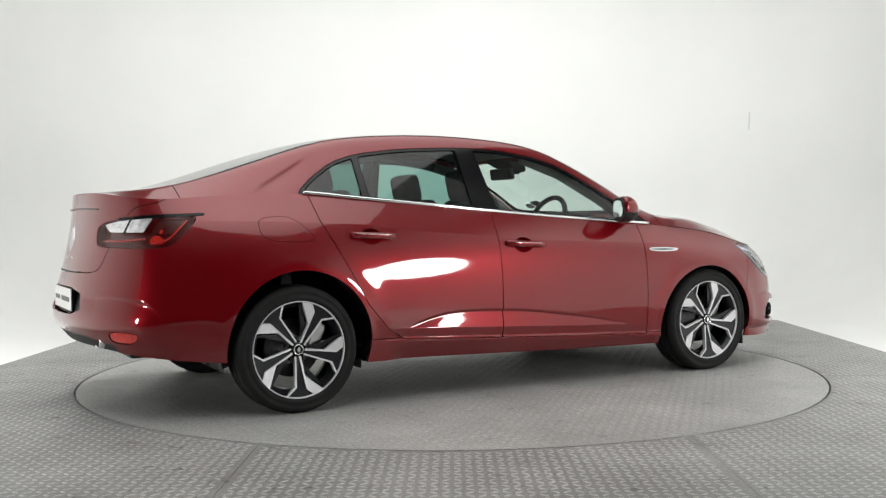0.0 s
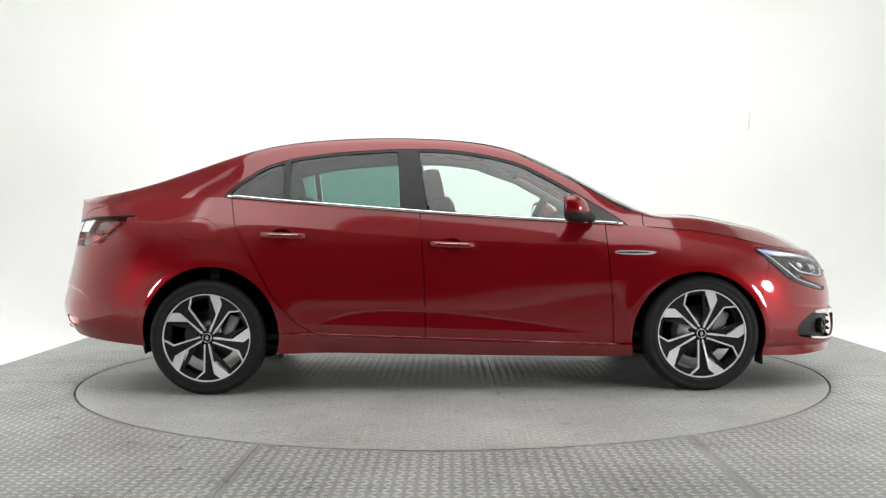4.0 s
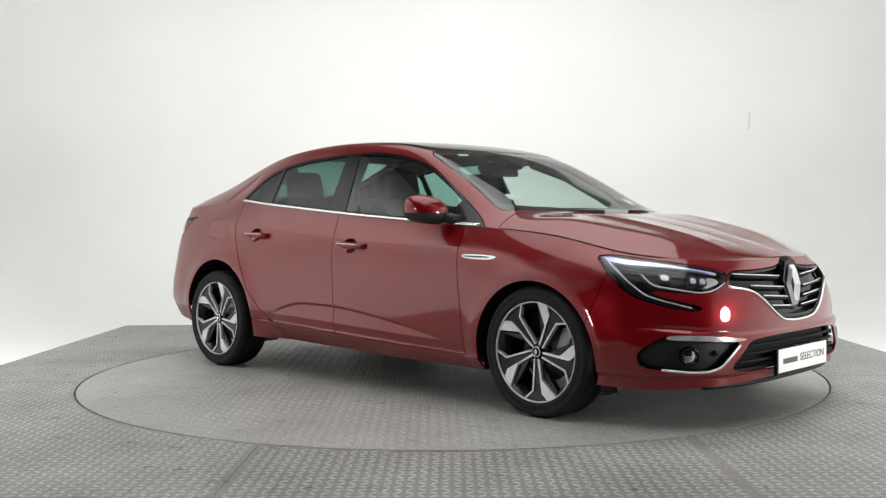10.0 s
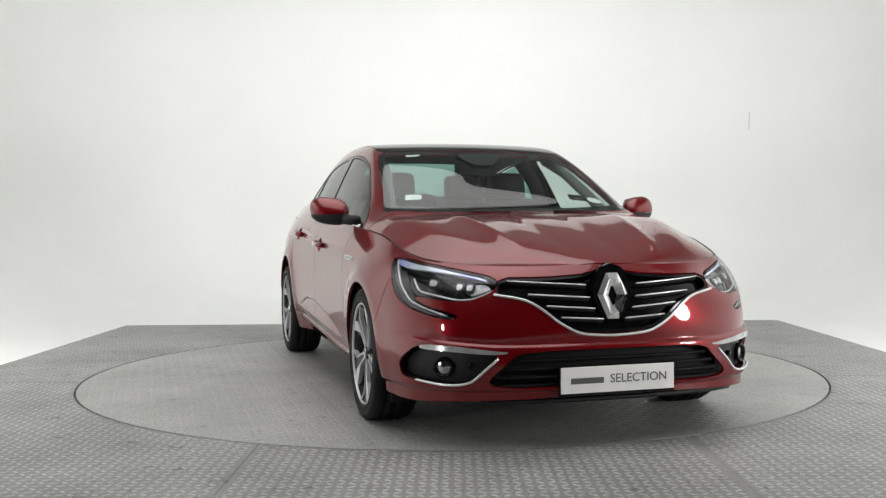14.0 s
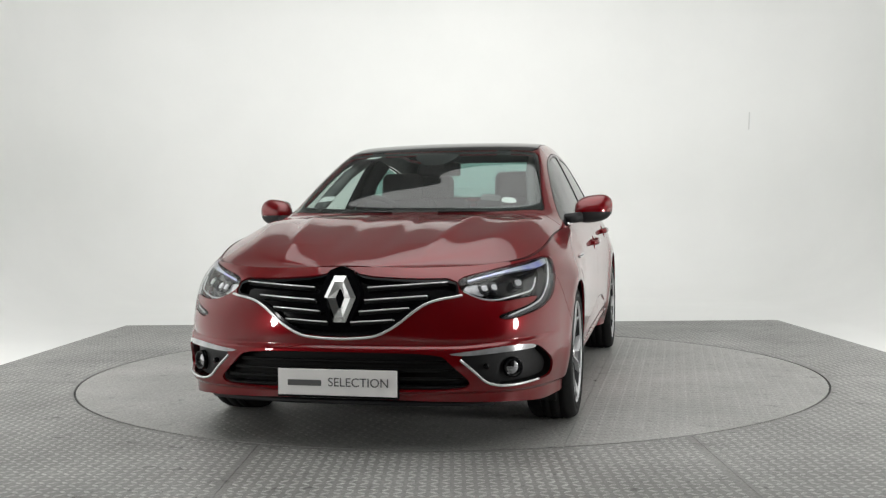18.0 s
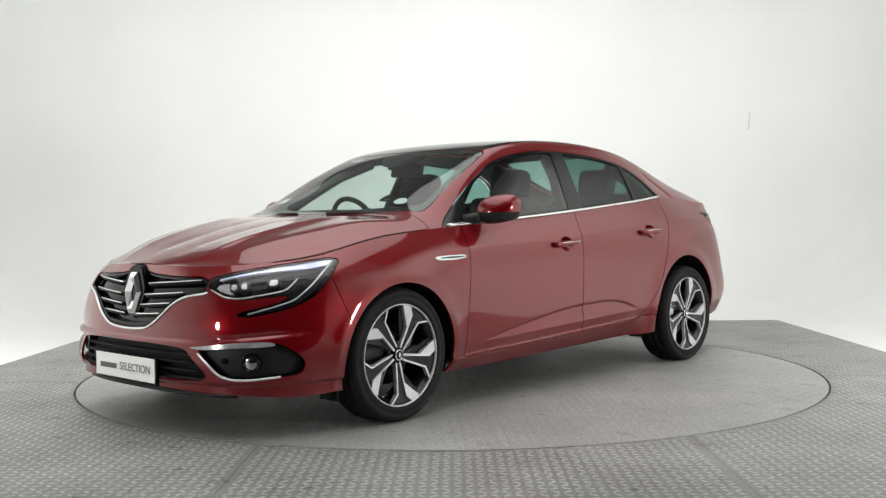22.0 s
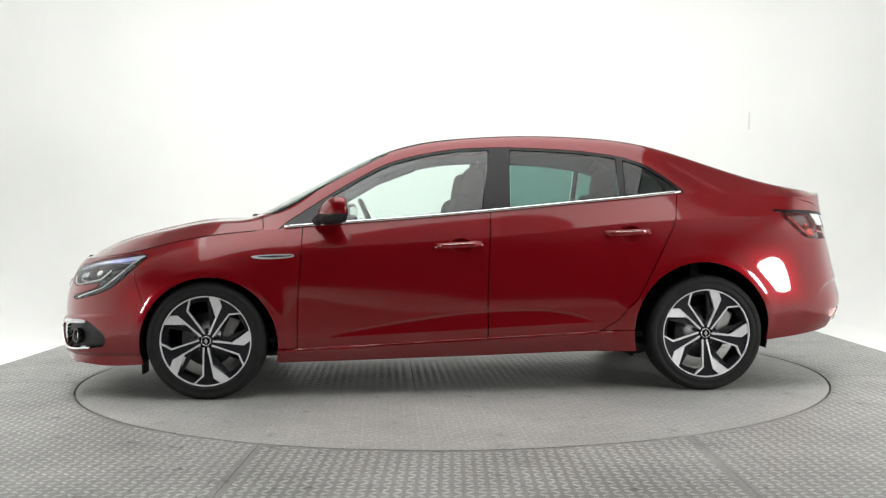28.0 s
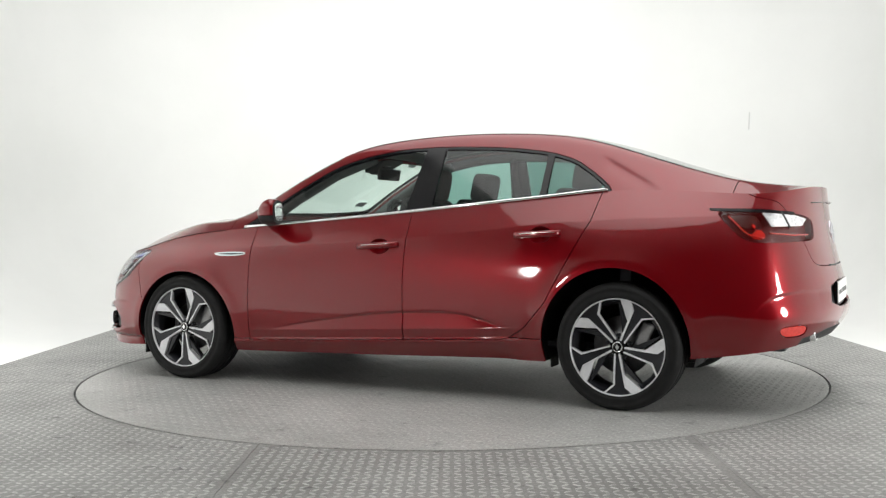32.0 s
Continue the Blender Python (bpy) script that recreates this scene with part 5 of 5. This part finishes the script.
def stickers(car, b):
    T = grid_mesh(upper(420, 84))
    if T[0][T[0][:, 2].argmax(), 5] < 0:
        T[0][:, 3:6] *= -1
    x, y = T[0][:, 0], T[0][:, 1]
    for name, s, poly, ma, soft in (("paper_slip", -1, [(.885, .55), (.905, .47), (.955, .475), (.94, .565)], WHITE, 0), ("paper_slip", -1, [(.425, .345), (.425, .43), (.455, .435), (.455, .35)], WHITE, 0),
                                    ("tax_disc", 1, [(.935, .47), (.935, .53), (.98, .55), (1.0, .50), (.985, .46)], WHITE, 3), ("sticker_text", 1, [(.950, .375), (.950, .445), (.957, .445), (.957, .375)], WHITE, 0), ("sticker_text", 1, [(.968, .375), (.968, .42), (.974, .42), (.974, .375)], WHITE, 0), ("dark_sticker", 1, [(.925, .36), (.925, .46), (.99, .455), (.99, .35)], BLACK, 0)):
        sub = cut((T[0], T[1]), np.abs(x - .7) - .36)[0]
        p = cut(sub, within(sub[0][:, 0], sub[0][:, 1], poly, soft))[0]
        shell(name, p, ma, car, "small sticker on the windscreen", depth=0, lift=-.0065 if name == "sticker_text" else -.008, side=s)
    # black border round the windscreen and rear window
    glass = [(1.17, -.5), (1.17, .25), (1.11, .52), (1.03, .675), (.98, .693), (.80, .652), (.5, .607), (.36, .578), (.375, .45), (.41, .2), (.42, -.5)]
    inner = [(1.10, -.5), (1.10, .25), (1.045, .50), (.985, .62), (.94, .645), (.80, .622), (.5, .578), (.415, .555), (.42, .45), (.455, .2), (.465, -.5)]
    band, _ = cut(T, within(x, y, glass, 1) + .004)
    _, band = cut(band, within(band[0][:, 0], band[0][:, 1], inner, 2))
    shell("windscreen_border", band, BLACK, car, "black printed border of the windscreen", depth=0, lift=-.005, mirror=True)
    glass = [(-1.05, -.5), (-1.05, .3), (-1.02, .515), (-1.4, .545), (-1.7, .55), (-1.84, .50), (-1.905, .3), (-1.915, -.5)]
    inner = [(-1.11, -.5), (-1.11, .3), (-1.12, .47), (-1.4, .50), (-1.68, .505), (-1.80, .46), (-1.85, .3), (-1.86, -.5)]
    band, _ = cut(T, within(x, y, glass, 2) + .004)
    _, band = cut(band, within(band[0][:, 0], band[0][:, 1], inner, 2))
    shell("rear_window_border", band, BLACK, car, "black printed border of the rear window", depth=0, lift=-.005, mirror=True)


studio()
stage = platform()
table = turntable()
saloon, skin = car_body()
nose_details(saloon, skin)
tail_details(saloon, skin)
flank_details(saloon, skin)
cabin(saloon, skin)
stickers(saloon, skin)


def motions():
    turn = [(t, pose(0, 0, 0, 0, 0, 29.61 - 7.350 * t)) for t in range(33)]
    walk(table, turn)
    walk(saloon, [(t, m @ pose(.0138, .0353, 0)) for t, m in turn])


motions()
